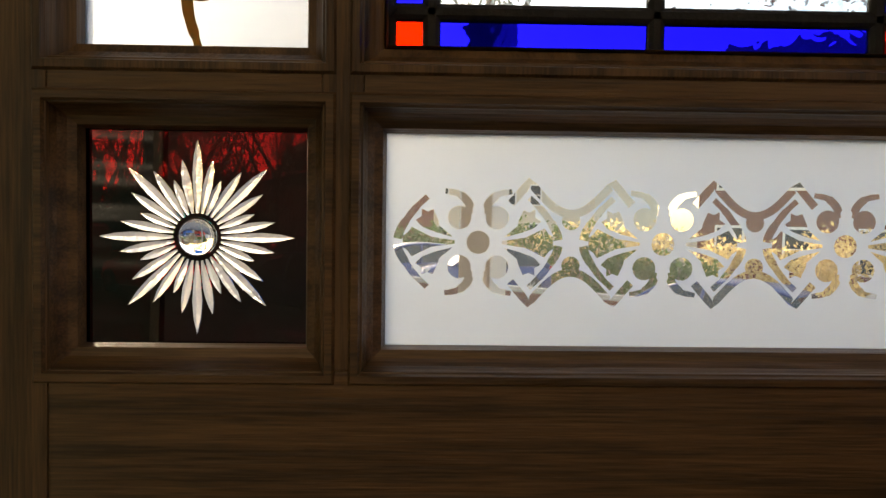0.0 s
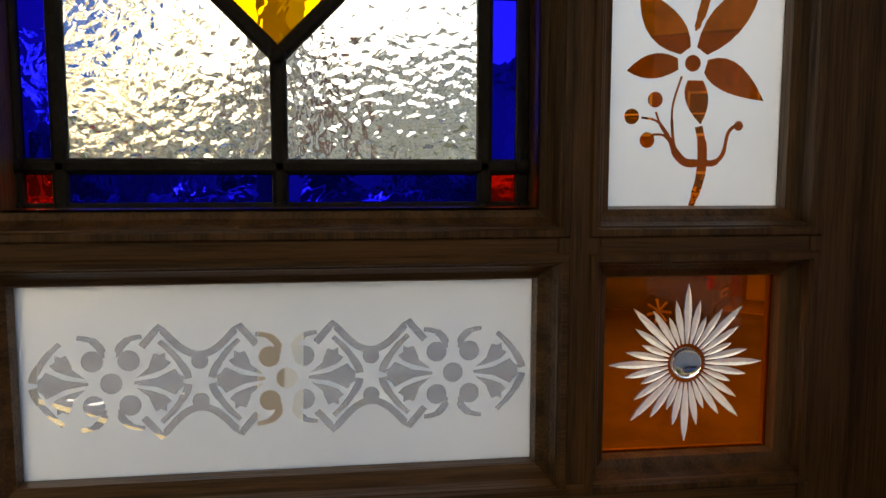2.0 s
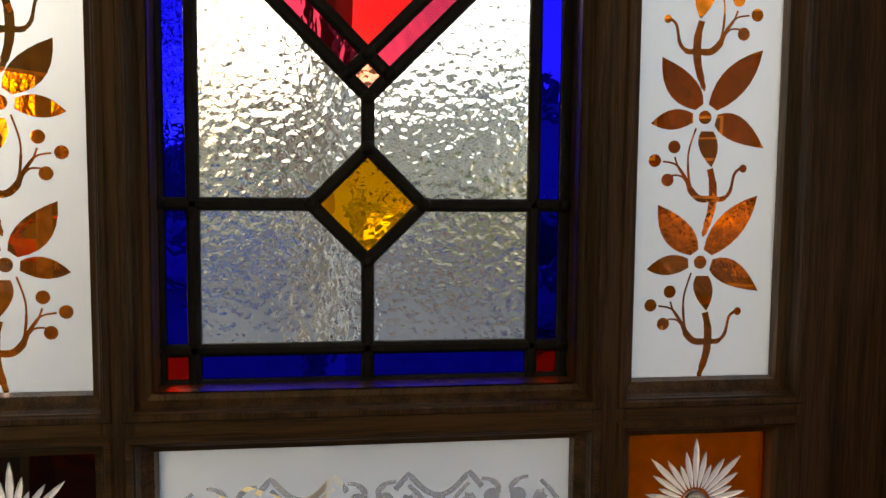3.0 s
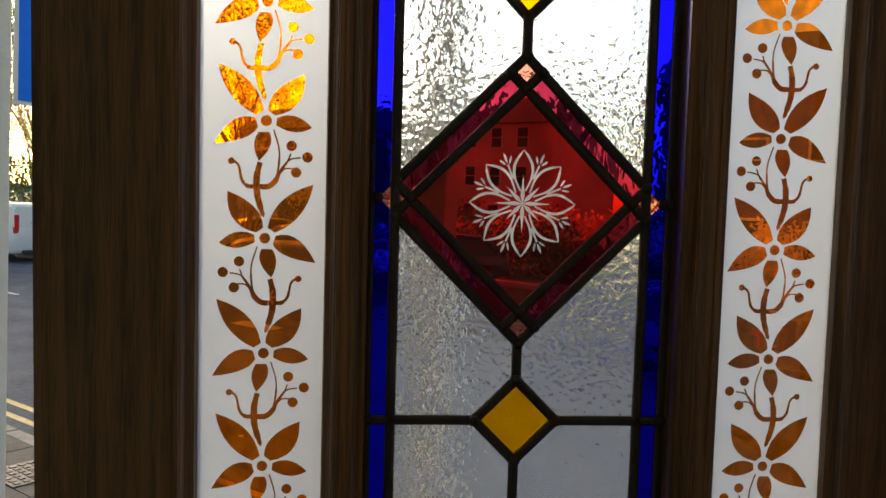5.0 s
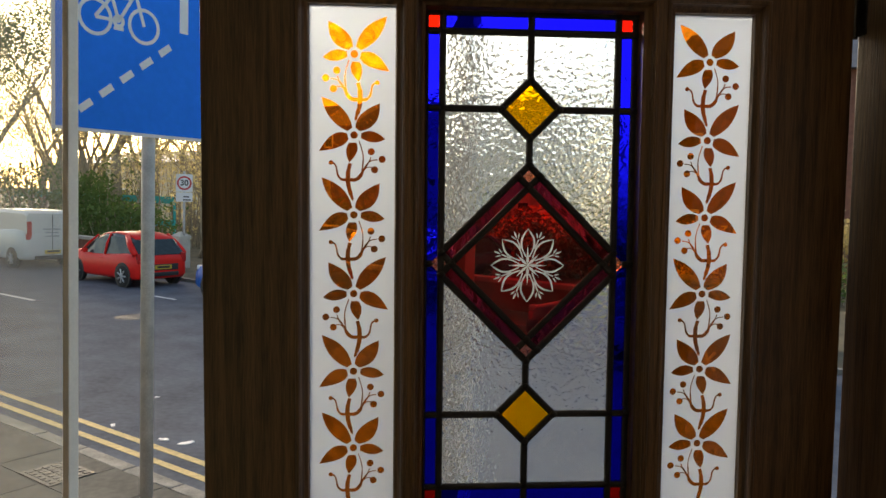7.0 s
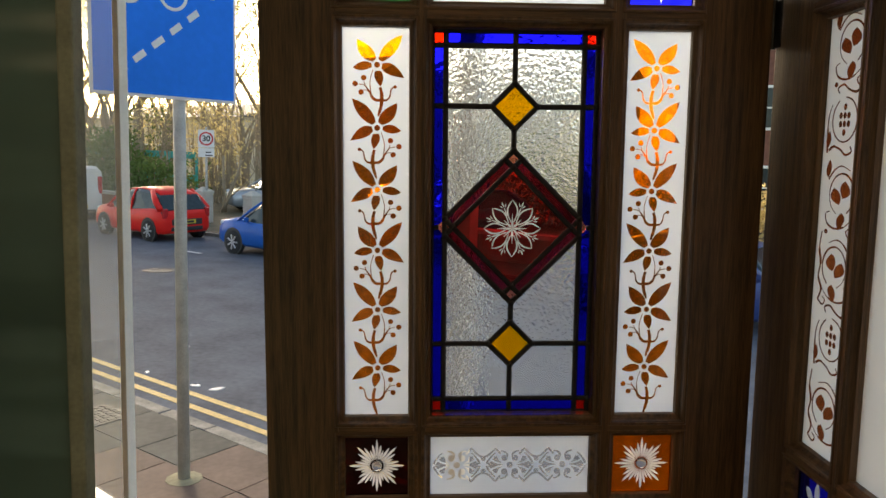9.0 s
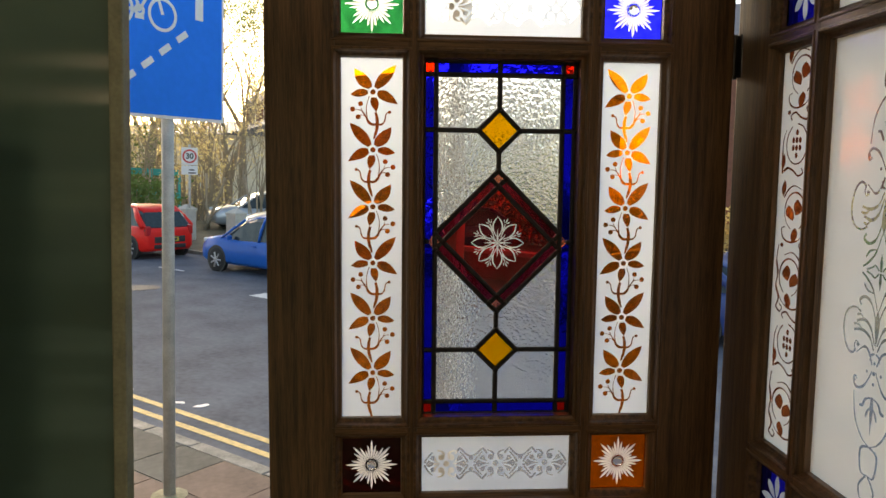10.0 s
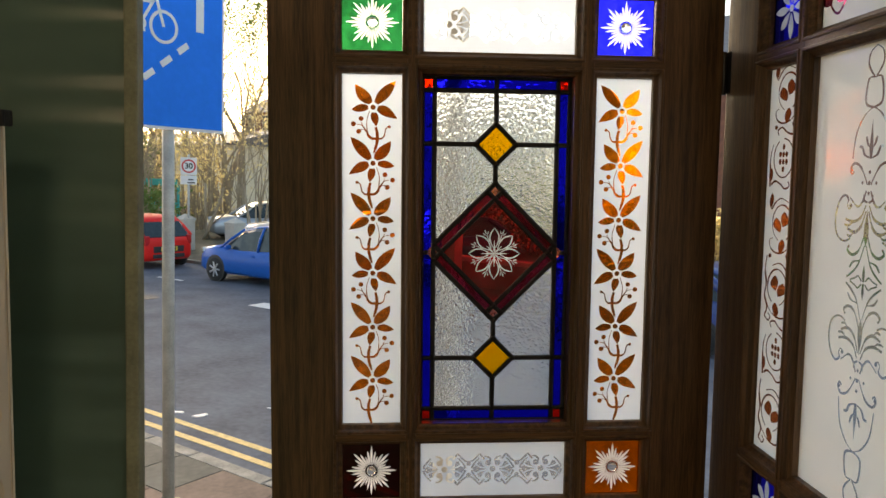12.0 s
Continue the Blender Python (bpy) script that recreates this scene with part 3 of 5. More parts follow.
def arabesque():
    """One quarter of the large etched ornament and its image below; x from the axis, z from the middle."""
    w = 0.0028
    lines = [
        ([(0, 0.326), (0.013, 0.318), (0.0165, 0.303), (0.009, 0.291), (0.002, 0.2845)], w), ([(0.0005, 0.283), (0.0145, 0.281), (0.018, 0.25), (0.0005, 0.242)], w * 1.2),
        ([(0, 0.2425), (0.018, 0.233), (0.035, 0.209), (0.041, 0.173)], w * 0.9),
        ([(0.003, 0.1735), (0.014, 0.178), (0.02, 0.188), (0.027, 0.1895)], w * 1.3), ([(0.002, 0.187), (0.008, 0.193), (0.012, 0.203)], w * 1.2),
        ([(0.004, 0.136), (0.0097, 0.1465), (0.0217, 0.162), (0.036, 0.1665), (0.0435, 0.159), (0.041, 0.151), (0.036, 0.155)], w * 1.15),
        ([(0.0105, 0.123), (0.0085, 0.115), (0.001, 0.1115)], w),
        ([(0.0365, 0.105), (0.043, 0.102), (0.047, 0.108), (0.0455, 0.116), (0.055, 0.121), (0.067, 0.112), (0.0745, 0.09), (0.072, 0.069), (0.062, 0.058), (0.048, 0.055), (0.036, 0.06)], w * 1.1),
        ([(0.0415, 0.118), (0.024, 0.106), (0.013, 0.112), (0.005, 0.128)], w * 1.1),
        ([(0.004, 0.108), (0.014, 0.091), (0.031, 0.084), (0.05, 0.087)], w * 1.3), ([(0.031, 0.084), (0.041, 0.078), (0.052, 0.079)], w), ([(0.003, 0.1), (0.013, 0.078), (0.028, 0.069), (0.045, 0.074)], w * 1.4), ([(0.028, 0.069), (0.037, 0.063), (0.045, 0.065)], w),
        ([(0.002, 0.07), (0.014, 0.045), (0.029, 0.037), (0.041, 0.043), (0.037, 0.05)], w * 1.3), ([(0.002, 0.052), (0.013, 0.026), (0.027, 0.012), (0.04, 0.004)], w), ([(0.012, 0.03), (0.026, 0.027), (0.034, 0.018)], w),
    ]
    up = [list(ribbon(spline(p, 4), [k * 0.7, k * 1.2, k * 1.3, k])) for p, k in lines]
    up += [circle(0.0153, 0.139, 0.0024, 8), ribbon(spline([(0.004, 0.002), (0.012, 0.0085), (0.019, 0.005), (0.031, 0.001)], 4), [w * 0.9]), circle(0.042, 0.157, 0.0032, 8), circle(0.039, 0.106, 0.0036, 8)]
    half_lance = [[(0, 0.228), (0.003, 0.2), (0.0042, 0.186), (0.0024, 0.172), (0, 0.172)], [(0, 0.103), (0.0048, 0.08), (0.0056, 0.066), (0, 0.05)], [(0, 0.026), (0.003, 0.014), (0.002, 0.001), (0, 0.001)]]
    up += half_lance + [[p for p in circle(0, z, r, 12) if p[0] >= -1e-6] for z, r in ((0.154, 0.0026), (0.139, 0.0032), (0.1245, 0.0026))]
    return up + [[(x, -z) for x, z in p] for p in up]


def etched_glass_door():
    door = thing("panelled_door", "dark-stained pine door with large cream etched pane and blue corners", "door")
    door_frame(door, -0.016)
    for k, flip in ((0, 1), (2, -1)):
        x0, x1 = COLS[k]
        shapes, cx = [], (x0 + x1) / 2
        for i in range(6):
            z = 1.692 - i * 0.1095
            shapes += moved(wheel_unit() if i in (1, 4) else scroll_unit(flip if i < 3 else -flip), cx + 0.003 * (-1) ** i, z, 0.97)
        etched_pane(door, x0, x1, *ROWS[1], shapes, CREAM_FROST, BROWN, "cream frosted side pane", "brown leaf-scroll trail")
        for row in (0, 2):
            z0, z1 = ROWS[row]
            cuts = [circle(cx, (z0 + z1) / 2, 0.006, 10)]
            for i in range(8):
                a = math.pi * i / 4
                sh = leaf((0, 0.008), (0, 0.05 if i % 2 == 0 else 0.043), (-0.0085, 0.03), (0.0085, 0.03))
                cuts.append([(cx + x * math.cos(a) + z * math.sin(a), (z0 + z1) / 2 - x * math.sin(a) + z * math.cos(a)) for x, z in sh])
            pane = no_shadow(etched_pane(door, x0, x1, z0, z1, cuts, COBALT, None, "cobalt blue corner pane with a white cut flower", "")[0])
            pane.name = "pane"
            b = bmesh.new()
            for sh in cuts:
                prism(sh, -0.0012, 0.0004, b)
            part("cut_flower", b, CUT, pane, "white cut flower with eight petals")
    x0, x1 = COLS[1]
    cx = (x0 + x1) / 2
    half = arabesque()
    shapes = moved(half, 0.0, 1.404) + moved(half, 0.0, 1.404, 1.0, -1.0)
    etched_pane(door, x0, x1, *ROWS[1], shapes, CREAM_FROST, CLEAR, "large cream frosted pane", "clear etched arabesque")
    for row in (0, 2):
        z = sum(ROWS[row]) / 2
        shapes = []
        for s in (-1, 1):
            shapes += [ribbon([(cx + s * x, z + y) for x, y in spline([(0.01, -0.03), (0.05, 0.02), (0.1, -0.035), (0.13, -0.01)])], [0.003, 0.005, 0.004])]
            for x in (0.04, 0.085, 0.12):
                shapes.append([(cx + s * (x + a), z + b - 0.02) for a, b in leaf((0, 0), (0.022, 0.02), (0.0, 0.02), (0.024, 0.0))])
        shapes += [circle(cx, z, 0.018)]
        etched_pane(door, x0, x1, *ROWS[row], shapes, CREAM_FROST, PINK, "cream frosted pane", "pink and red flower spray")
    return door


# The hinged pair of doors stands a little out of plumb.
LEAN = pose(0, 0, 0, 0, -1.245, 0)
main_door = stained_glass_door()
main_door.matrix_world = LEAN
side_door = etched_glass_door()
side_door.matrix_world = LEAN @ pose(0.459, -0.432, 0, 0, 0, -90)


def hinge(x, y, z):
    ob = thing("hinge", "black steel butt hinge between the two doors", "hinge", LEAN @ pose(x, y, z))
    b = bmesh.new()
    tube(b, [(0, 0, -0.04), (0, 0, 0.04)], [0.005, 0.005], 10)
    part("knuckle", b, BRASS, ob)
    part("leaf", box(-0.012, 0, 0.002, 0.004, -0.038, 0.038), BRASS, ob)
    part("leaf", box(0.002, 0.004, -0.022, 0, -0.038, 0.038), BRASS, ob)


hinge(0.4312, -0.012, 1.745)
hinge(0.4312, -0.012, 0.25)


# ---- the shop ----
# Street axes: S runs along the road, N across it, away from the shop.
SX, SY, NX, NY = 0.777, -0.630, 0.630, 0.777
STREET_TURN = math.degrees(math.atan2(SY, SX))


ROAD_Z = -1.26
FRONT_TURN = math.degrees(math.atan2(-0.672, 0.742))


def on_street(s, n, up=0.0, turn=0.0):
    x, y = s * SX + n * NX, s * SY + n * NY
    return pose(x, y, ROAD_Z + up, 0, 0, STREET_TURN + turn)


def in_park(s, n, up=0.0, turn=0.0):
    """The park across the road lies at a slight angle to it."""
    return pose(s * 0.70 + n * 0.714, n * 0.70 - s * 0.714, ROAD_Z + up, 0, 0, -45.6 + turn)


def shop_pose():
    """The shopfront stands almost parallel to the road."""
    return pose(0, 0, 0, 0, 0, FRONT_TURN)


PLASTER = material("shop_plaster", (0.62, 0.58, 0.5), 0.8, spots=0.08, scale=2, bump=0.2)
CEILING = material("shop_ceiling", (0.75, 0.73, 0.68), 0.85, spots=0.05, scale=2)
BOARDS = material("shop_floor", (0.2, 0.13, 0.08), 0.5, spots=0.35, scale=3, stretch=(0.5, 6, 1), bump=0.2)
WHITE_PAINT = material("white_gloss_paint", (0.9, 0.88, 0.82), 0.35, spots=0.07, scale=12, bump=0.25, bump_scale=40)
GREEN_PAINT = material("dark_green_paint", (0.056, 0.108, 0.092), 0.3, spots=0.15, scale=1.5, stretch=(0.15, 0.15, 1.3), bump=1.0, bump_scale=1.8)
GREEN_PAINT.node_tree.nodes["Bump"].inputs["Distance"].default_value = 0.16
GREEN_EDGE = material("worn_green_edge", (0.17, 0.19, 0.135), 0.5, spots=0.3, scale=25, bump=0.4)
# The scatter is a pale veil put into the glass in place of bright reflections.
WINDOW = thin_glass("veiled_window_glass", (0.86, 0.88, 0.85), 0.05, 2, scatter=0.1)

S0, S1, NB, NF, TOP = -4.95, 5.6, -3.6, 0.402, 3.0


def shop_shell():
    m = shop_pose()
    for name, b, mat, label in (
        ("floor", box(S0, S1, NB, NF - 0.052, -0.08, -0.006), BOARDS, "brown boarded shop floor"),
        ("ceiling", box(S0 - 0.1, S1 + 0.1, NB - 0.1, NF + 0.2, TOP, TOP + 0.1), CEILING, "off-white plaster ceiling"),
        ("wall_back", box(S0 - 0.1, S1 + 0.1, NB - 0.1, NB, -0.1, TOP), PLASTER, "cream plaster wall"),
        ("wall_left", box(S0 - 0.1, S0, NB, NF + 0.1, -0.1, TOP), PLASTER, "cream plaster wall"),
        ("wall_right", box(S1, S1 + 0.1, NB, NF + 0.1, -0.1, TOP), PLASTER, "cream plaster wall"),
        ("wall_front", box(S0 - 0.1, S1 + 0.1, NF - 0.05, NF + 0.03, -1.3, -0.02), PLASTER, "low plinth under the shop window"),
        ("trim", box(S0 - 0.1, S1 + 0.1, NF - 0.05, NF + 0.12, 2.8, TOP), WHITE_PAINT, "white fascia over the shop window"),
    ):
        ob = part(name, b, mat)
        ob.matrix_world = m
        tagged(ob, label, name.split("_")[0], kind="structure")
    win = thing("window_1", "white-painted timber shop window with tall panes", "window", m, kind="structure")
    for s in (S0 + 0.03, -3.45, -2.130, -0.44, 1.06, 2.56, 4.06, S1 - 0.03):
        slim, broad = (0.002, 0.044) if s == -2.130 else (-0.026, 0.026)
        part("mullion", box(s + slim, s + broad, NF - 0.028, NF + 0.008, 0.0, 2.8, 0.004), WHITE_PAINT, win)
    part("window_sill", box(S0, S1, NF - 0.05, NF + 0.04, -0.02, 0.0, 0.004), WHITE_PAINT, win)
    for s0, s1 in ((S0 + 0.056, -3.449), (-3.424, -2.132)):
        b = bmesh.new()
        b.faces.new([b.verts.new(p) for p in ((s0, NF, 0), (s1, NF, 0), (s1, NF, 2.8), (s0, NF, 2.8))])
        pane = no_shadow(part("pane", b, WINDOW, win, "large shop-window pane, milky veil in place of reflections"))
        if pane.data.polygons[0].normal.y > 0:
            pane.data.flip_normals()


shop_shell()


def green_panel():
    ob = thing("green_board", "dark green painted board with a worn pale edge", "board", pose(-0.486, -0.65, -0.006))
    part("board", box(-0.62, -0.013, -0.001, 0.015, 0.004, 2.1, 0.001), GREEN_PAINT, ob)
    part("edge_strip", box(-0.0135, 0.0, -0.004, 0.017, 0.004, 2.1, 0.002), GREEN_EDGE, ob, "worn olive-grey edge strip")


def spare_pane():
    """A framed etched pane that leans against the green board."""
    ob = thing("framed_pane", "white etched glass pane with dark top strip by green board", "glass panel", pose(-0.587, -0.69, -0.01, 1.0, 0, 0))
    shapes = []
    for i in range(9):
        for s in (-0.03, -0.09):
            shapes.append([(s + 0.02 + x, 1.54 - i * 0.075 + z) for x, z in leaf((0, -0.01), (0, 0.012), (-0.005, -0.002), (0.005, -0.002), 5)])
    tagged(etched_pane(ob, -0.4, 0.0, 0.05, 1.585, shapes, MILK, CLEAR, "white etched pane", "small clear leaves")[1], kind="stuff")
    part("backing", box(-0.4, 0.0, 0.004, 0.008, 0.004, 1.585), PLASTER, ob)
    part("top_strip", box(-0.4, 0.006, -0.008, 0.012, 1.585, 1.6, 0.002), LEAD, ob)


green_panel()
spare_pane()

LAMP_GLOW = bpy.data.materials.new("lamp_glow")
LAMP_GLOW.use_nodes = True
LAMP_GLOW.node_tree.nodes["Principled BSDF"].inputs["Emission Color"].default_value = (1.0, 0.8, 0.55, 1)
LAMP_GLOW.node_tree.nodes["Principled BSDF"].inputs["Emission Strength"].default_value = 1.5


# Unseen fill lamp, added to brighten the interior; only its warm light is known.
def added_ceiling_light(x, y, watts):
    ob = thing("added_ceiling_light", "round warm-white fill lamp added on the ceiling, out of view", "lamp", pose(x, y, TOP), group="shop ceiling lamps")
    b = bmesh.new()
    tube(b, [(0, 0, 0), (0, 0, -0.03), (0, 0, -0.05)], [0.2, 0.2, 0.19], 28)
    part("base", b, WHITE_PAINT, ob)
    b = bmesh.new()
    tube(b, [(0, 0, -0.05), (0, 0, -0.09), (0, 0, -0.11)], [0.185, 0.17, 0.1], 28)
    part("diffuser", b, LAMP_GLOW, ob, "glowing opal diffuser of the added lamp", True)
    lamp = new("lamp", bpy.data.lights.new("lamp", "AREA"))
    lamp.data.shape, lamp.data.size, lamp.data.energy, lamp.data.color = "DISK", 0.4, watts, (1.0, 0.75, 0.48)
    lamp.parent = ob
    lamp.location = (0, 0, -0.13)


added_ceiling_light(-0.9, -2.2, 1.7)
added_ceiling_light(0.7, -2.7, 1.7)

# ---- the street ----
ASPHALT = material("asphalt", (0.108, 0.119, 0.14), 0.9, spots=0.3, scale=1.3, bump=0.8, bump_scale=70, spread=0.16, ior=1.25)
GUTTER = material("dark_gutter", (0.035, 0.036, 0.036), 0.45, spots=0.5, scale=6, bump=0.8, bump_scale=50)
PAVING = material("paving", (0.085, 0.083, 0.07), 0.85, spots=0.4, scale=1.5, bump=0.4, bump_scale=60)
PINK_PAVING = material("pink_paving", (0.125, 0.078, 0.06), 0.8, spots=0.4, scale=2, bump=0.4, bump_scale=60)
KERB = material("granite_kerb", (0.2, 0.19, 0.165), 0.75, spots=0.45, scale=6, bump=0.4)
YELLOW_LINE = material("yellow_road_paint", (0.62, 0.43, 0.15), 0.7, spots=0.3, scale=14, bump=0.3)
WHITE_LINE = material("white_road_paint", (0.6, 0.6, 0.58), 0.7, spots=0.15, scale=14)
IRON = material("cast_iron", (0.05, 0.05, 0.05), 0.65, metal=0.1, spots=0.4, scale=30, bump=0.8, bump_scale=120)
CEMENT = material("cement_collar", (0.3, 0.27, 0.17), 0.9, spots=0.3, scale=20, bump=0.6)
GALV = material("galvanised_steel", (0.42, 0.42, 0.4), 0.55, metal=0.1, spots=0.25, scale=10, bump=0.2)
SIGN_BLUE = material("blue_sign", (0.002, 0.19, 0.8), 0.6, spots=0.08, scale=3, ior=1.2)
SIGN_WHITE = material("white_sign", (0.7, 0.7, 0.7), 0.4, spots=0.05)
SIGN_RED = material("red_sign", (0.55, 0.05, 0.05), 0.4, spots=0.05)
BLACK = material("black_print", (0.03, 0.03, 0.03), 0.5, spots=0.1)
BRICK = material("red_brick", (0.22, 0.09, 0.06), 0.85, spots=0.3, scale=6, bump=0.5)
STONE = material("cream_stone", (0.5, 0.45, 0.38), 0.8, spots=0.15, scale=4, bump=0.3)
EARTH = material("park_ground", (0.1, 0.085, 0.05), 0.9, spots=0.4, scale=1.5, bump=0.5)
BARK = material("bark", (0.34, 0.26, 0.175), 0.9, spots=0.35, scale=6, stretch=(3, 3, 0.6), bump=0.8, bump_scale=20)
GOLD_LEAF = foliage("golden_leaves", (0.9, 0.6, 0.29), 0.75)
GREEN_LEAF = foliage("evergreen_leaves", (0.12, 0.18, 0.045), 0.45)
TYRE = material("tyre_rubber", (0.02, 0.02, 0.02), 0.8, spots=0.2)
ALLOY = material("alloy_rim", (0.45, 0.45, 0.46), 0.35, metal=0.8, spots=0.1)
CAR_GLASS = material("car_window", (0.03, 0.045, 0.05), 0.06, spots=0.2, ior=1.35, coat=0.1)
PLATE = material("yellow_plate", (0.7, 0.5, 0.05), 0.4, spots=0.05)
LAMP_RED = material("tail_lamp", (0.5, 0.02, 0.02), 0.2, spots=0.2)
LAMP_CLEAR = material("head_lamp", (0.6, 0.62, 0.65), 0.15, spots=0.1)


def slab(name, n0, n1, up0, mat, label, s0=-60, s1=25, thick=0.3):
    ob = part(name, box(s0, s1, n0, n1, -thick, 0), mat)
    ob.matrix_world = on_street(0, 0, up0)
    return tagged(ob, label, name.split("_")[0], kind="structure")


slab("road", 3.34, 13.2, 0.0, ASPHALT, "grey asphalt road, slightly worn")
slab("pavement", 0.2, 3.17, 0.09, PAVING, "grey paved footway outside the shop")
slab("ground", 13.35, 400, 0.1, EARTH, "leaf-strewn ground across the road", -400, 300)
for n0, n1, top in ((3.175, 3.325, 0.075), (13.2, 13.36, 0.095)):
    slab("kerb", n0, n1, top, KERB, "worn granite kerb", -40, 15)
slab("trim_gutter", 3.34, 3.45, 0.003, GUTTER, "dark gutter strip along the kerb", -40, 15, 0.003)
slab("trim_line", 3.62, 3.71, 0.004, YELLOW_LINE, "double yellow line on the road", -45, 15, 0.003)
slab("trim_line", 3.88, 3.97, 0.004, YELLOW_LINE, "double yellow line on the road", -45, 15, 0.003)
slab("trim_line", 8.25, 8.37, 0.004, WHITE_LINE, "broken white line on the road", -21.0, -17.6, 0.003)
slab("trim_line", 9.5, 9.95, 0.004, WHITE_LINE, "white paint mark on the road", -11.7, -10.6, 0.003)
slab("trim_line", 10.7, 10.8, 0.004, WHITE_LINE, "broken white line on the road", -16.6, -15.6, 0.003)


def paving():
    """Flags of the footway with open joints; two courses, some pinkish."""
    rnd = random.Random(5)
    walkway = bpy.data.objects["pavement"]
    for row, (n0, n1) in enumerate(((0.56, 1.2), (1.21, 1.86), (1.87, 2.52), (2.53, 3.165))):
        s = -11.0 + 0.3 * row
        while s < 4:
            w = rnd.choice((0.6, 0.75, 0.9))
            b = box(-w / 2 + 0.005, w / 2 - 0.005, -(n1 - n0) / 2 + 0.004, (n1 - n0) / 2 - 0.004, -0.03, 0.008, 0.003)
            flag = part("paving_slab", b, PINK_PAVING if row > 1 and -5.0 < s < -1.0 or rnd.random() < 0.15 else PAVING, walkway)
            flag.matrix_world = on_street(s + w / 2, (n0 + n1) / 2, 0.088 + rnd.uniform(-0.002, 0.003))
            s += w


def kerb_stones():
    """Rough granite blocks of the near kerb, end to end with open joints."""
    rnd = random.Random(9)
    kerb, s = bpy.data.objects["kerb"], -13.0
    while s < 4:
        w = rnd.uniform(0.7, 1.1)
        b = box(-w / 2 + 0.006, w / 2 - 0.006, -0.08, 0.08, -0.05, 0.012, 0.014)
        for v in b.verts:
            v.co += Vector((0, rnd.uniform(-0.006, 0.006), rnd.uniform(-0.003, 0.003)))
        stone = part("kerb_stone", b, KERB, kerb)
        stone.matrix_world = on_street(s + w / 2, 3.25 + rnd.uniform(-0.004, 0.004), 0.085 + rnd.uniform(-0.003, 0.003), rnd.uniform(-0.4, 0.4))
        s += w


paving()
kerb_stones()
cover = thing("drain_cover", "square cast-iron drain cover set in the footway", "drain cover", on_street(-6.31, 2.75, 0.1))
part("frame", box(-0.26, 0.26, -0.22, 0.22, -0.02, 0.006, 0.004), IRON, cover)
for i in range(6):
    for j in range(5):
        part("stud", box(-0.2 + i * 0.08 - 0.025, -0.2 + i * 0.08 + 0.025, -0.16 + j * 0.08 - 0.025, -0.16 + j * 0.08 + 0.025, 0.004, 0.012, 0.003), IRON, cover)


manhole = thing("manhole_cover", "dark round iron manhole cover in the road", "manhole cover", on_street(-14.0, 8.53, 0.0))
b = bmesh.new()
tube(b, [(0, 0, -0.02), (0, 0, 0.003), (0, 0, 0.005)], [0.36, 0.36, 0.35], 24)
part("frame", b, IRON, manhole)
b = bmesh.new()
tube(b, [(0, 0, 0.0), (0, 0, 0.008), (0, 0, 0.01)], [0.3, 0.3, 0.29], 24)
part("lid", b, IRON, manhole)


def litter(s, n, size, turn):
    """A trodden scrap of white paper."""
    ob = thing("paper_scrap", "small flattened white paper scrap on the asphalt", "litter", on_street(s, n, 0.001, turn), group="paper scraps")
    rnd = random.Random(int(100 * size) + turn)
    b = bmesh.new()
    rim = [(size * (0.6 + 0.4 * rnd.random()) * math.cos(a), size * 0.55 * (0.6 + 0.4 * rnd.random()) * math.sin(a)) for a in (2 * math.pi * k / 9 for k in range(9))]
    low, top = [b.verts.new((x, y, 0)) for x, y in rim], [b.verts.new((x * 0.95, y * 0.95, 0.006 + 0.006 * rnd.random())) for x, y in rim]
    b.faces.new(low[::-1])
    mid = b.verts.new((0, 0, 0.01))
    for k in range(9):
        j = (k + 1) % 9
        b.faces.new((low[k], low[j], top[j], top[k]))
        b.faces.new((top[k], top[j], mid))
    part("paper", b, SIGN_WHITE, ob)


for s, n, size, turn in ((-6.66, 4.12, 0.075, 20), (-6.38, 4.2, 0.11, 75), (-7.53, 4.06, 0.06, 140), (-6.0, 4.9, 0.04, 200), (-8.2, 5.1, 0.045, 260)):
    litter(s, n, size, turn)


def flat(shape, y, mat, parent, name, label=""):
    return part(name, prism(shape, y - 0.002, y), mat, parent, label)


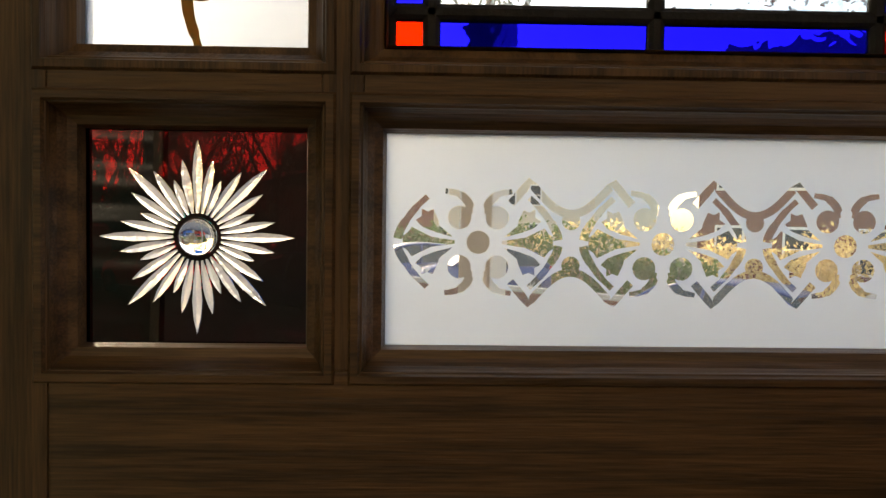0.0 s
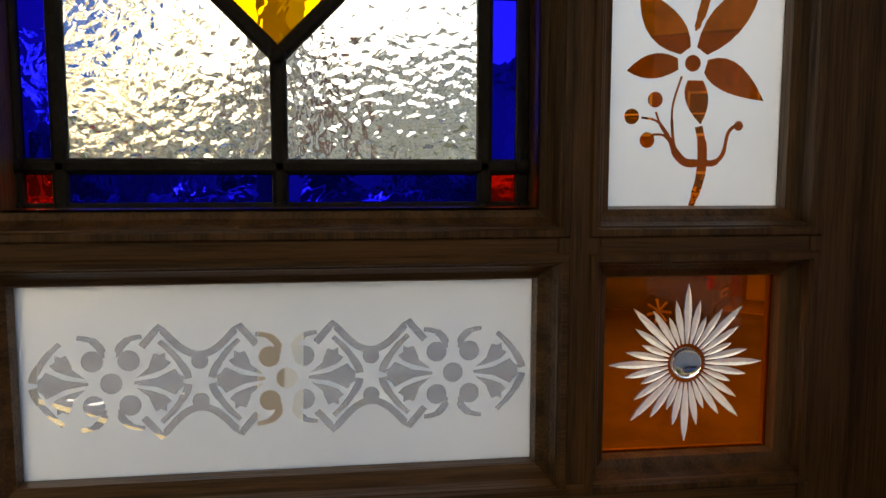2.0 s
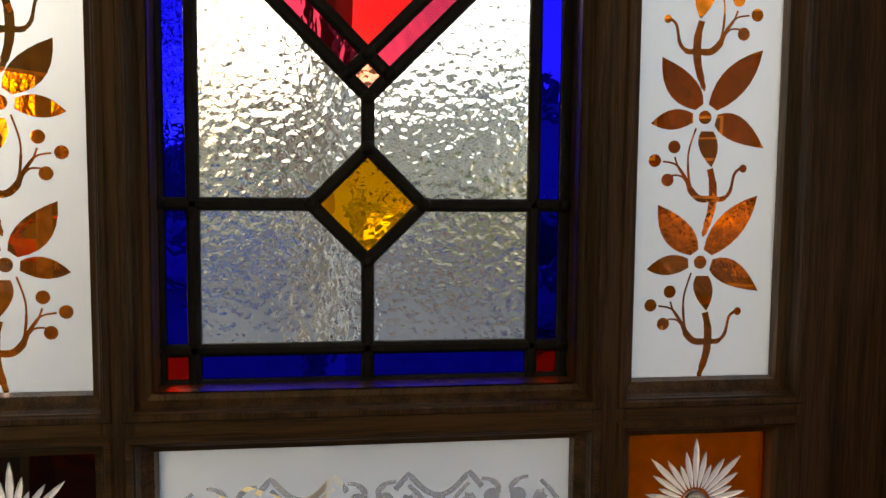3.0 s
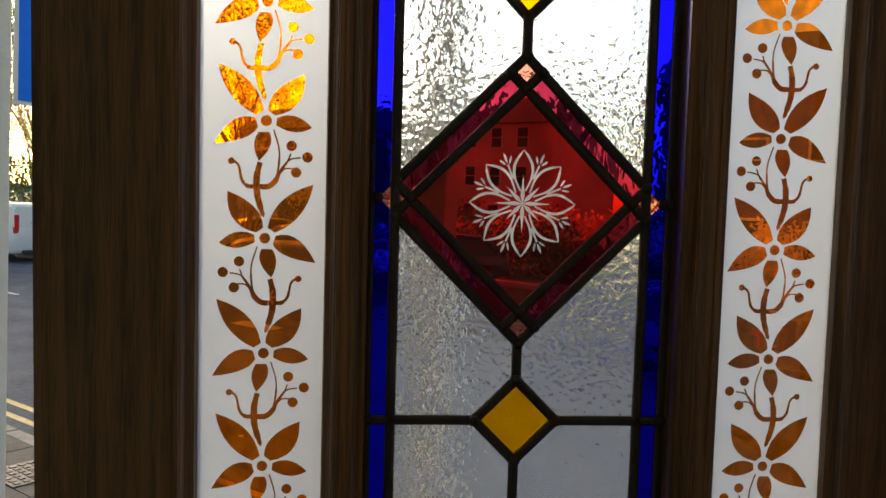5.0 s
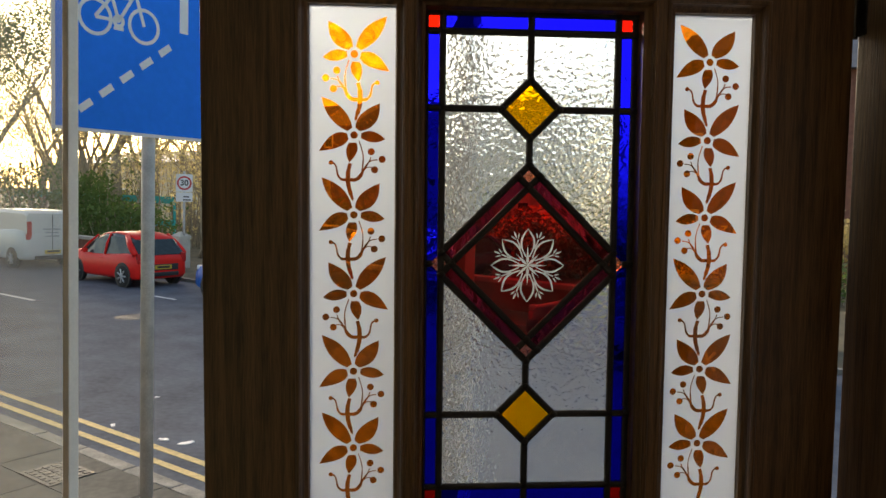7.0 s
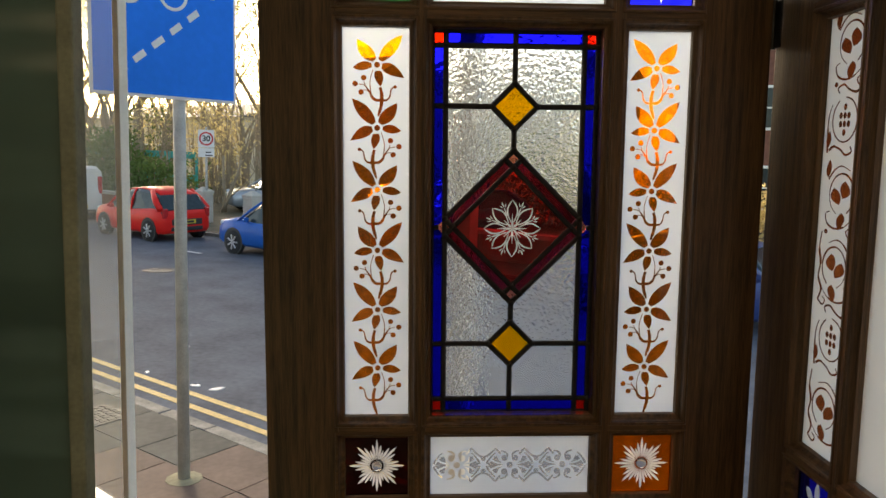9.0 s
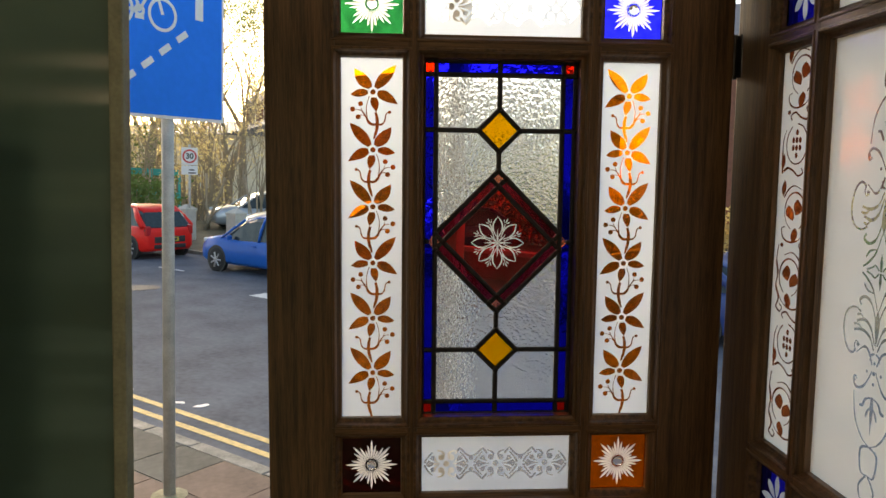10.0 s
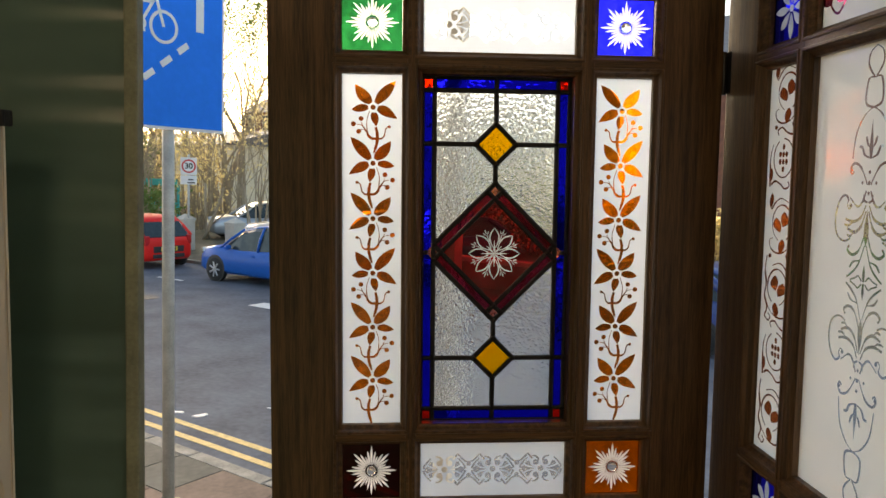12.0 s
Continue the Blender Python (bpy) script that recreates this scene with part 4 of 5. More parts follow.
def cycle_sign():
    """Blue cycle-lane plate on a galvanised post, square to the road."""
    post = thing("sign_post", "galvanised steel sign post on the footway", "sign post", on_street(-4.45, 2.41, 0.09))
    b = bmesh.new()
    tube(b, [(0, 0, -0.1), (0, 0, 4.4)], [0.047, 0.047], 18)
    part("pole", b, GALV, post, "", True)
    b = bmesh.new()
    tube(b, [(0, 0, -0.02), (0, 0, 0.012), (0, 0, 0.022)], [0.15, 0.145, 0.06], 11)
    part("footing", b, CEMENT, post, "rough pale cement collar")
    base = post.matrix_world.translation
    sign = thing("road_sign", "blue rectangular cycle-lane sign with white markings", "road sign", pose(base.x, base.y, 1.838, 0, 0, math.degrees(math.atan2(NY, NX))) @ Matrix.Diagonal((1.206, 1.206, 1.206, 1)))
    x0, x1, z1 = -0.61, 0.4, 1.15
    part("border", box(x0, x1, -0.052, -0.042, 0, z1, 0.003), SIGN_WHITE, sign, "white border")
    flat([(x0 + 0.02, 0.02), (x1 - 0.02, 0.02), (x1 - 0.02, z1 - 0.02), (x0 + 0.02, z1 - 0.02)], -0.0525, SIGN_BLUE, sign, "face", "blue face")
    y = -0.055
    flat([(x1 - 0.23, 0.64), (x1 - 0.17, 0.64), (x1 - 0.17, z1 - 0.1), (x1 - 0.23, z1 - 0.1)], y, SIGN_WHITE, sign, "lane_line")
    for i in range(6):
        cx, cz = x1 - 0.33 - i * 0.124, 0.518 - i * 0.094
        if cx - 0.06 > x0:
            d = (0.8, 0.6)
            flat([(cx + a * d[0] - c * d[1], cz + a * d[1] + c * d[0]) for a, c in ((-0.045, -0.02), (0.045, -0.02), (0.045, 0.02), (-0.045, 0.02))], y, SIGN_WHITE, sign, "dash")
    bx, bz = x1 - 0.47, 0.63
    for cx, big in ((bx, 1.0), (bx - 0.3, 1.0), (bx - 0.16, 0.36)):
        ring = bmesh.new()
        n = 28
        rows = [[ring.verts.new((cx + r * math.cos(2 * math.pi * k / n), yy, bz + r * math.sin(2 * math.pi * k / n))) for k in range(n)] for r, yy in ((0.103 * big, y), (0.103 * big, y - 0.002), (0.103 * big - 0.02, y - 0.002), (0.103 * big - 0.02, y))]
        for a, c in zip(rows, rows[1:]):
            for k in range(n):
                ring.faces.new((a[k], a[(k + 1) % n], c[(k + 1) % n], c[k]))
        part("wheel_mark", ring, SIGN_WHITE, sign)
    for p in ([(bx, bz), (bx - 0.06, bz + 0.19), (bx - 0.1, bz + 0.2)], [(bx - 0.07, bz + 0.15), (bx - 0.16, bz), (bx - 0.3, bz)], [(bx - 0.16, bz), (bx - 0.21, bz + 0.16)], [(bx - 0.3, bz), (bx - 0.2, bz + 0.13), (bx - 0.07, bz + 0.14)], [(bx - 0.25, bz + 0.17), (bx - 0.17, bz + 0.17)], [(bx - 0.19, bz - 0.04), (bx - 0.13, bz - 0.04)]):
        flat(ribbon(p, [0.02]), y, SIGN_WHITE, sign, "cycle_mark")


cycle_sign()


def speed_sign():
    post = thing("speed_sign", "speed limit sign on a thin grey post", "road sign", in_park(-22.6, 12.5, 0.1, 60))
    b = bmesh.new()
    tube(b, [(0, 0, -0.1), (0, 0, 3.2)], [0.04, 0.04], 10)
    part("pole", b, GALV, post, "", True)
    part("plate", box(-0.26, 0.26, -0.06, -0.05, 2.52, 3.1, 0.01), SIGN_WHITE, post, "white square plate")
    part("plate", box(-0.26, 0.26, -0.06, -0.05, 2.2, 2.5, 0.01), SIGN_WHITE, post, "small white plate with bars")
    flat(circle(0, 2.81, 0.23, 28), -0.062, SIGN_RED, post, "ring", "red ring")
    flat(circle(0, 2.81, 0.175, 28), -0.065, SIGN_WHITE, post, "disc", "white disc")
    cu = bpy.data.curves.new("numerals", "FONT")
    cu.body, cu.size, cu.align_x, cu.align_y = "30", 0.26, "CENTER", "CENTER"
    cu.extrude, cu.offset = 0.001, 0.008
    nu = new("numerals", cu)
    nu.data.materials.append(BLACK)
    nu.parent = post
    nu.matrix_basis = pose(0, -0.069, 2.81, 90, 0, 0)
    for i, w in enumerate((0.18, 0.24)):
        flat([(0.02 - w / 4, 2.34 - 0.1 * i), (0.02 + w * 0.75, 2.34 - 0.1 * i), (0.02 + w * 0.75, 2.38 - 0.1 * i), (0.02 - w / 4, 2.38 - 0.1 * i)], -0.062, BLACK, post, "text_bar")


speed_sign()


# ---- parked cars ----
def loft(b, rings):
    made = [[b.verts.new(p) for p in r] for r in rings]
    n = len(made[0])
    for r, q in zip(made, made[1:]):
        for k in range(n):
            b.faces.new((r[k], r[(k + 1) % n], q[(k + 1) % n], q[k]))
    b.faces.new(made[0][::-1])
    b.faces.new(made[-1])


def car(name, label, m, paint, length, width, height, van=False):
    """A parked car; its nose points to -x."""
    ob = thing(name, label, "van" if van else "car", m)
    L, hw = length / 2, width / 2
    belt, nose = (0.57, 0.6) if not van else (0.62, 0.56)
    rows = [(-1.0, 0.78, 0.3, 0.42), (-0.97, 0.9, 0.2, nose * 0.78), (-0.86, 0.97, 0.17, nose * 0.94), (-0.62, 1, 0.17, nose * 1.04), (-0.42, 1, 0.17, belt), (0.2, 1, 0.17, belt * 1.04), (0.7, 1, 0.17, belt * 1.1), (0.93, 0.96, 0.18, belt * 1.1), (0.985, 0.9, 0.22, belt * 1.04), (1.0, 0.8, 0.3, belt * 0.9)]
    b = bmesh.new()
    rings = []
    for f, w, lo, hi in rows:
        x, y, z0, z1 = f * L, w * hw, lo * height * 0.75 + 0.03, hi * height
        half = [(y * 0.9, z0), (y, z0 + 0.08), (y * 1.0, (z0 + z1) * 0.52), (y * 0.975, z1 * 0.93), (y * 0.9, z1)]
        rings.append([(x, p, q) for p, q in half] + [(x, -p, q) for p, q in half[::-1]])
    loft(b, rings)
    body = part("body", b, paint, ob, "", True)
    roof = [(-0.58, 0.86, belt), (-0.22, 0.78, 0.9), (0.0, 0.77, 0.975), (0.26, 0.76, 1.0), (0.58, 0.74, 0.975), (0.8, 0.76, 0.9), (0.975, 0.86, belt * 1.1)]
    if van:
        roof = [(-0.62, 0.9, belt), (-0.4, 0.86, 0.93), (-0.3, 0.88, 0.99), (0.4, 0.9, 1.0), (0.9, 0.9, 1.0), (0.985, 0.9, 0.95), (0.995, 0.92, belt)]
    b = bmesh.new()
    rings = []
    for f, w, hi in roof:
        x, y, z0, z1 = f * L, hw * w, belt * height * 0.97, hi * height * 0.985
        half = [(hw * 0.93, z0), (hw * 0.93 + (y - hw * 0.93) * 0.85, z0 + (z1 - z0) * 0.85), (y * 0.9, z1)]
        rings.append([(x, p, q) for p, q in half] + [(x, -p, q) for p, q in half[::-1]])
    loft(b, rings)
    part("cabin", b, paint if van else CAR_GLASS, ob, "" if van else "dark car windows")
    if not van:
        b = bmesh.new()
        top = []
        for f, w, hi in roof[1:6]:
            x, y, z = f * L, hw * w, hi * height
            half = [(y * 0.93, z * 0.975), (y * 0.86, z + 0.004), (y * 0.4, z + 0.02)]
            top.append([(x, p, q) for p, q in half] + [(x, -p, q) for p, q in half[::-1]])
        loft(b, top)
        part("roof", b, paint, ob, "", True)
        for side in (-1, 1):
            for (xa, za), (xb, zb), r in (((-0.58 * L, belt * height), (-0.2 * L, 0.92 * height), 0.035), ((0.12 * L, belt * height), (0.16 * L, 0.97 * height), 0.035), ((0.93 * L, belt * height * 1.08), (0.6 * L, 0.95 * height), 0.085)):
                b = bmesh.new()
                tube(b, [(xa, side * hw * 0.93, za), ((xa + xb) / 2, side * hw * 0.885, (za + zb) / 2), (xb, side * hw * 0.75, zb)], [r, r, r * 0.8], 8)
                part("pillar", b, paint, ob, "", True)
            part("wing_mirror", box(-0.4 * L, -0.36 * L, side * (hw + 0.02) - 0.07, side * (hw + 0.02) + 0.07, belt * height, belt * height + 0.12, 0.03), BLACK if van else paint, ob)
    for side in (-1, 1):
        part("headlamp", box(-0.965 * L, -0.8 * L, side * hw * 0.78 - 0.09, side * hw * 0.78 + 0.09, nose * height * 0.78, nose * height * 0.92, 0.04), LAMP_CLEAR, ob)
        part("tail_lamp", box(0.92 * L, 1.0 * L, side * hw * 0.82 - 0.08, side * hw * 0.82 + 0.08, belt * height * 0.8, belt * height * (1.3 if van else 1.12), 0.03), LAMP_RED, ob)
        part("door_handle", box(0.02 * L, 0.09 * L, side * hw - 0.015, side * hw + 0.015, belt * height * 0.86, belt * height * 0.9, 0.006), paint, ob)
        for f in (-0.64, 0.64):
            r = 0.3
            wheel = part("wheel", tube(bmesh.new(), [(f * L, side * (hw - 0.17), r), (f * L, side * (hw - 0.15), r), (f * L, side * (hw + 0.008), r), (f * L, side * (hw + 0.02), r)], [r * 0.9, r, r, r * 0.9], 24), TYRE, ob, "black tyre", True)
            arch = tube(bmesh.new(), [(f * L, side * (hw - 0.06), r + 0.02), (f * L, side * (hw + 0.004), r + 0.02)], [r * 1.17, r * 1.17], 24)
            part("wheel_arch", arch, BLACK, ob, "black wheel arch")
            b = bmesh.new()
            tube(b, [(f * L, side * (hw + 0.014), r), (f * L, side * (hw + 0.03), r)], [r * 0.18, r * 0.14], 12)
            for k in range(7):
                a = 2 * math.pi * k / 7
                tube(b, [(f * L, side * (hw + 0.022), r), (f * L + r * 0.64 * math.cos(a), side * (hw + 0.022), r + r * 0.64 * math.sin(a))], [0.02, 0.026], 6)
            part("rim", b, ALLOY, wheel, "silver spoked rim")
    part("bumper", box(0.955 * L, 1.012 * L, -hw * 0.62, hw * 0.62, 0.3, 0.42, 0.03), BLACK, ob)
    plate = part("number_plate", box(1.0 * L, 1.02 * L, -0.26, 0.26, 0.5 if not van else 0.48, 0.61 if not van else 0.6, 0.004), PLATE, ob, "yellow plate with a dark bar")
    part("bar", box(1.02 * L, 1.022 * L, -0.2, 0.2, 0.525, 0.585), BLACK, plate)
    if not van:
        part("rear_panel", box(0.975 * L, 1.006 * L, -hw * 0.6, hw * 0.6, 0.46, 0.64, 0.02), BLACK, ob, "black panel round the plate")
    else:
        for k, (w, z) in enumerate(((0.36, 0.66), (0.26, 0.6), (0.3, 0.54))):
            part("text_bar", box(0.998 * L, 1.004 * L, -hw * w, hw * w * 0.8, height * z, height * z + 0.045), VAN_TEXT, ob, "faint grey bar of lettering" if k == 0 else "")
        part("door_seam", box(0.997 * L, 1.002 * L, -0.008, 0.008, 0.35, height * 0.93), BLACK, ob)
        part("window", box(-0.55 * L, -0.28 * L, -hw * 0.935, hw * 0.935, belt * height, height * 0.9, 0.03), CAR_GLASS, ob)


VAN_TEXT = material("van_lettering", (0.36, 0.37, 0.38), 0.5, spots=0.1)
RED_CAR = material("red_car_paint", (0.78, 0.02, 0.015), 0.38, spots=0.06, ior=1.3, coat=0.06)
BLUE_CAR = material("blue_car_paint", (0.003, 0.1, 0.42), 0.38, spots=0.06, ior=1.3, coat=0.06)
WHITE_CAR = material("white_van_paint", (0.62, 0.62, 0.6), 0.35, spots=0.06, coat=0.3)
SILVER_CAR = material("silver_car_paint", (0.4, 0.42, 0.44), 0.3, metal=0.4, spots=0.06, coat=0.5)
NAVY_CAR = material("navy_car_paint", (0.03, 0.06, 0.2), 0.3, spots=0.06, coat=0.5)
car("hatchback", "small red hatchback parked at the far kerb", on_street(-19.65, 12.0), RED_CAR, 3.5, 1.66, 1.47)
car("hatchback", "metallic blue hatchback parked at the far kerb", on_street(-13.8, 12.2), BLUE_CAR, 3.97, 1.72, 1.48)
car("panel_van", "white panel van parked at the far kerb", on_street(-26.5, 12.3), WHITE_CAR, 4.6, 1.8, 1.9, van=True)
car("parked_car", "silver car parked behind the low wall", in_park(-25.5, 17.5, 0.1, 70), SILVER_CAR, 4.2, 1.75, 1.5)
car("parked_car", "silver car parked behind the low wall", in_park(-20.8, 16.0, 0.1, 60), SILVER_CAR, 4.3, 1.76, 1.52)
car("parked_car", "navy car parked behind the low wall", in_park(-18.4, 17.0, 0.1, 66), NAVY_CAR, 4.2, 1.75, 1.5)
car("parked_car", "navy car parked across the road", on_street(-4.2, 12.2), NAVY_CAR, 4.1, 1.74, 1.5)
car("parked_car", "navy car parked behind the low wall", in_park(-15.6, 17.6, 0.1, 62), NAVY_CAR, 4.2, 1.75, 1.5)


# ---- walls, trees and houses across the road ----
def low_wall(s0, s1):
    ob = thing("garden_wall", "low red-brick wall with a pale stone coping", "wall", on_street((s0 + s1) / 2, 15.0, 0.1))
    h = (s1 - s0) / 2
    part("brickwork", box(-h, h, -0.12, 0.12, -0.3, 0.62), BRICK, ob)
    part("coping", box(-h, h, -0.17, 0.17, 0.62, 0.74, 0.02), STONE, ob)
    for e in (-h, h):
        part("pier", box(e - 0.22, e + 0.22, -0.22, 0.22, -0.3, 0.98, 0.02), STONE, ob, "pale stone pier")
        cap = bmesh.new()
        tube(cap, [(e, 0, 0.98), (e, 0, 1.06), (e, 0, 1.2)], [0.34, 0.34, 0.05], 4)
        part("pier_cap", cap, STONE, ob)


low_wall(-18.7, -2.0)
low_wall(-38.0, -21.2)


def grow(b, p, d, r, length, depth, rnd, tips, spread=0.6):
    """A limb that bends, thins and splits."""
    pts, rad, q = [p], [r], Vector(p)
    for i in range(3):
        d = (d + Vector((rnd.uniform(-1, 1), rnd.uniform(-1, 1), rnd.uniform(-0.3, 0.6))) * 0.16).normalized()
        q = q + d * length / 3
        pts.append(q.copy())
        rad.append(r * (1 - 0.14 * (i + 1)))
    tube(b, pts, rad, 6 if r > 0.03 else 4)
    tips.append((pts[-1], depth))
    if depth == 0:
        return
    for k in range(rnd.choice((2, 3, 3)) if depth > 1 else 3):
        e = (d + Vector((rnd.uniform(-1, 1), rnd.uniform(-1, 1), rnd.uniform(-0.35, 0.7))) * spread).normalized()
        start = pts[rnd.choice((1, 2, 3)) if k else 3]
        grow(b, start, e, rad[-1] * rnd.uniform(0.5, 0.75), length * rnd.uniform(0.6, 0.85), depth - 1, rnd, tips, spread)


def leaves(tips, mat, parent, count, size, reach, rnd):
    b = bmesh.new()
    for _ in range(count):
        c, _d = rnd.choice(tips)
        c = Vector(c) + Vector((rnd.gauss(0, reach), rnd.gauss(0, reach), rnd.gauss(0, reach * 0.8)))
        u = Vector((rnd.uniform(-1, 1), rnd.uniform(-1, 1), rnd.uniform(-1, 1))).normalized()
        w = u.orthogonal().normalized()
        k = size * rnd.uniform(0.6, 1.4)
        b.faces.new([b.verts.new(c + k * q) for q in (-u, w * 0.45 - u * 0.1, u, -w * 0.45 - u * 0.1)])
    part("crown", b, mat, parent)


def tree(seed, s, n, height, trunk, label, mat=None, count=0, stems=1, up=0.1, twigs=5, clear=0.36):
    rnd = random.Random(seed)
    ob = thing("tree", label, "tree", in_park(s, n, up), group="trees across the road")
    b, tips = bmesh.new(), []
    for k in range(stems):
        d = Vector((rnd.uniform(-0.25, 0.25) * (stems > 1), rnd.uniform(-0.25, 0.25) * (stems > 1), 1)).normalized()
        p = Vector((rnd.uniform(-0.3, 0.3) * (stems > 1), rnd.uniform(-0.3, 0.3) * (stems > 1), -0.2))
        grow(b, p, d, trunk / (stems ** 0.5), height * clear, twigs, rnd, tips)
    part("trunk", b, BARK, ob, "brown bark, bare limbs", True)
    if mat:
        leaves([t for t in tips if t[1] < 3], mat, ob, count, 0.062, 0.45, rnd)
    return ob


tree(1, -22.3, 15.0, 11, 0.085, "bare winter tree with several stems", GOLD_LEAF, 700, 5, twigs=6, clear=0.25)
tree(2, -25.6, 15.2, 11, 0.11, "tall tree with thin golden leaves", GOLD_LEAF, 800, 2, twigs=6, clear=0.22)
golden_tree = tree(3, -29.5, 14.8, 12, 0.14, "dark tree with several stems and golden leaves", GOLD_LEAF, 4500, 4, twigs=6, clear=0.2)
dark_tree = tree(4, -33.5, 15.5, 12, 0.35, "dark evergreen tree behind the van", GREEN_LEAF, 12000, 1)
tree(12, -25.0, 17.2, 10, 0.085, "thin bare tree with several stems", GOLD_LEAF, 500, 3, twigs=5, clear=0.25)
tree(13, -28.5, 18.5, 11, 0.09, "thin bare tree with several stems", GOLD_LEAF, 600, 3, twigs=6, clear=0.22)
for kind, s, n, turn in ((dark_tree, -40.5, 12.9, 40), (golden_tree, -37.0, 13.4, 130), (golden_tree, -44.0, 12.4, 250), (dark_tree, -47.5, 13.5, 200), (golden_tree, -41.5, 17.5, 80)):
    copy_thing(kind, in_park(s, n, 0.1, turn))
wood_trees = [
    tree(6, -36.5, 24.0, 13, 0.3, "tall tree with golden autumn leaves", GOLD_LEAF, 1800, 1, twigs=6),
    tree(7, -40.0, 25.0, 13, 0.3, "tall tree with golden autumn leaves", GOLD_LEAF, 1800, 2, twigs=5),
    tree(10, -37.5, 18.5, 13, 0.35, "tall dark evergreen tree in leaf", GREEN_LEAF, 6000, 1),
]
rnd = random.Random(77)
for k in range(8):
    n = rnd.uniform(20, 34)
    copy_thing(wood_trees[k % 3 if k % 4 else 0], in_park(-1.36 * n - 3 - 2.5 * k, n, 0.1, rnd.uniform(0, 360)))


for k, (s, n) in enumerate(((-41.0, 15.5), (-45.5, 17.5), (-50.0, 16.0), (-54.0, 20.0), (-38.0, 16.5))):
    copy_thing(wood_trees[(2, 1, 2, 0, 1)[k]], in_park(s, n, 0.1, 70 * k))


def hedge(seed, s, n, length, height, mat, label, count=2600):
    rnd = random.Random(seed)
    ob = thing("shrub", label, "shrub", in_park(s, n, 0.1), group="shrubs across the road")
    tips = [(Vector((rnd.uniform(-length / 2, length / 2), rnd.uniform(-0.6, 0.6), height * rnd.random() ** 0.7)), 0) for _ in range(120)]
    b = bmesh.new()
    for c, _d in tips[:40]:
        tube(b, [(c.x * 0.9, c.y * 0.4, -0.1), (c.x * 0.95, c.y * 0.8, c.z * 0.6), tuple(c)], [0.03, 0.02, 0.008], 4)
    part("stem", b, BARK, ob)
    leaves(tips, mat, ob, count, 0.09, 0.22, rnd)


for k in range(9):
    hedge(30 + k, -21.5 + 3.1 * k, 22.0 + (k % 3) * 1.5, 4.5, 1.2 + 0.5 * (k % 3), (GREEN_LEAF, GOLD_LEAF, GOLD_LEAF)[k % 3], ("dense green evergreen shrub across the road", "loose golden autumn shrub across the road", "loose golden autumn shrub across the road")[k % 3])
for k in range(2, 6):
    hedge(50 + k, -25.0 - 2.9 * k, 17.5 + (k % 2) * 2, 4.5, 3.6 + 0.8 * (k % 3), GREEN_LEAF if k % 3 == 1 else GOLD_LEAF, "tall loose green shrub across the road" if k % 3 == 1 else "tall loose golden autumn shrub across the road", 700)
hedge(61, -33.0, 13.9, 5, 3.0, GREEN_LEAF, "tall dark green shrub behind the wall", 2200)
hedge(62, -38.5, 13.2, 5, 3.4, GREEN_LEAF, "tall dark green shrub behind the wall", 2200)
hedge(21, -22.5, 20.2, 5, 1.9, GREEN_LEAF, "dense green evergreen shrub across the road")
hedge(22, -29, 13.6, 6, 1.8, GREEN_LEAF, "dense green evergreen shrub behind the wall")
hedge(23, -16.5, 22, 6, 2.2, GREEN_LEAF, "dense green evergreen shrub across the road")
hedge(24, -26.5, 21, 5, 2.2, GREEN_LEAF, "dense green evergreen shrub across the road")
hedge(25, -34, 14, 6, 2.4, GREEN_LEAF, "dense green evergreen shrub behind the wall")


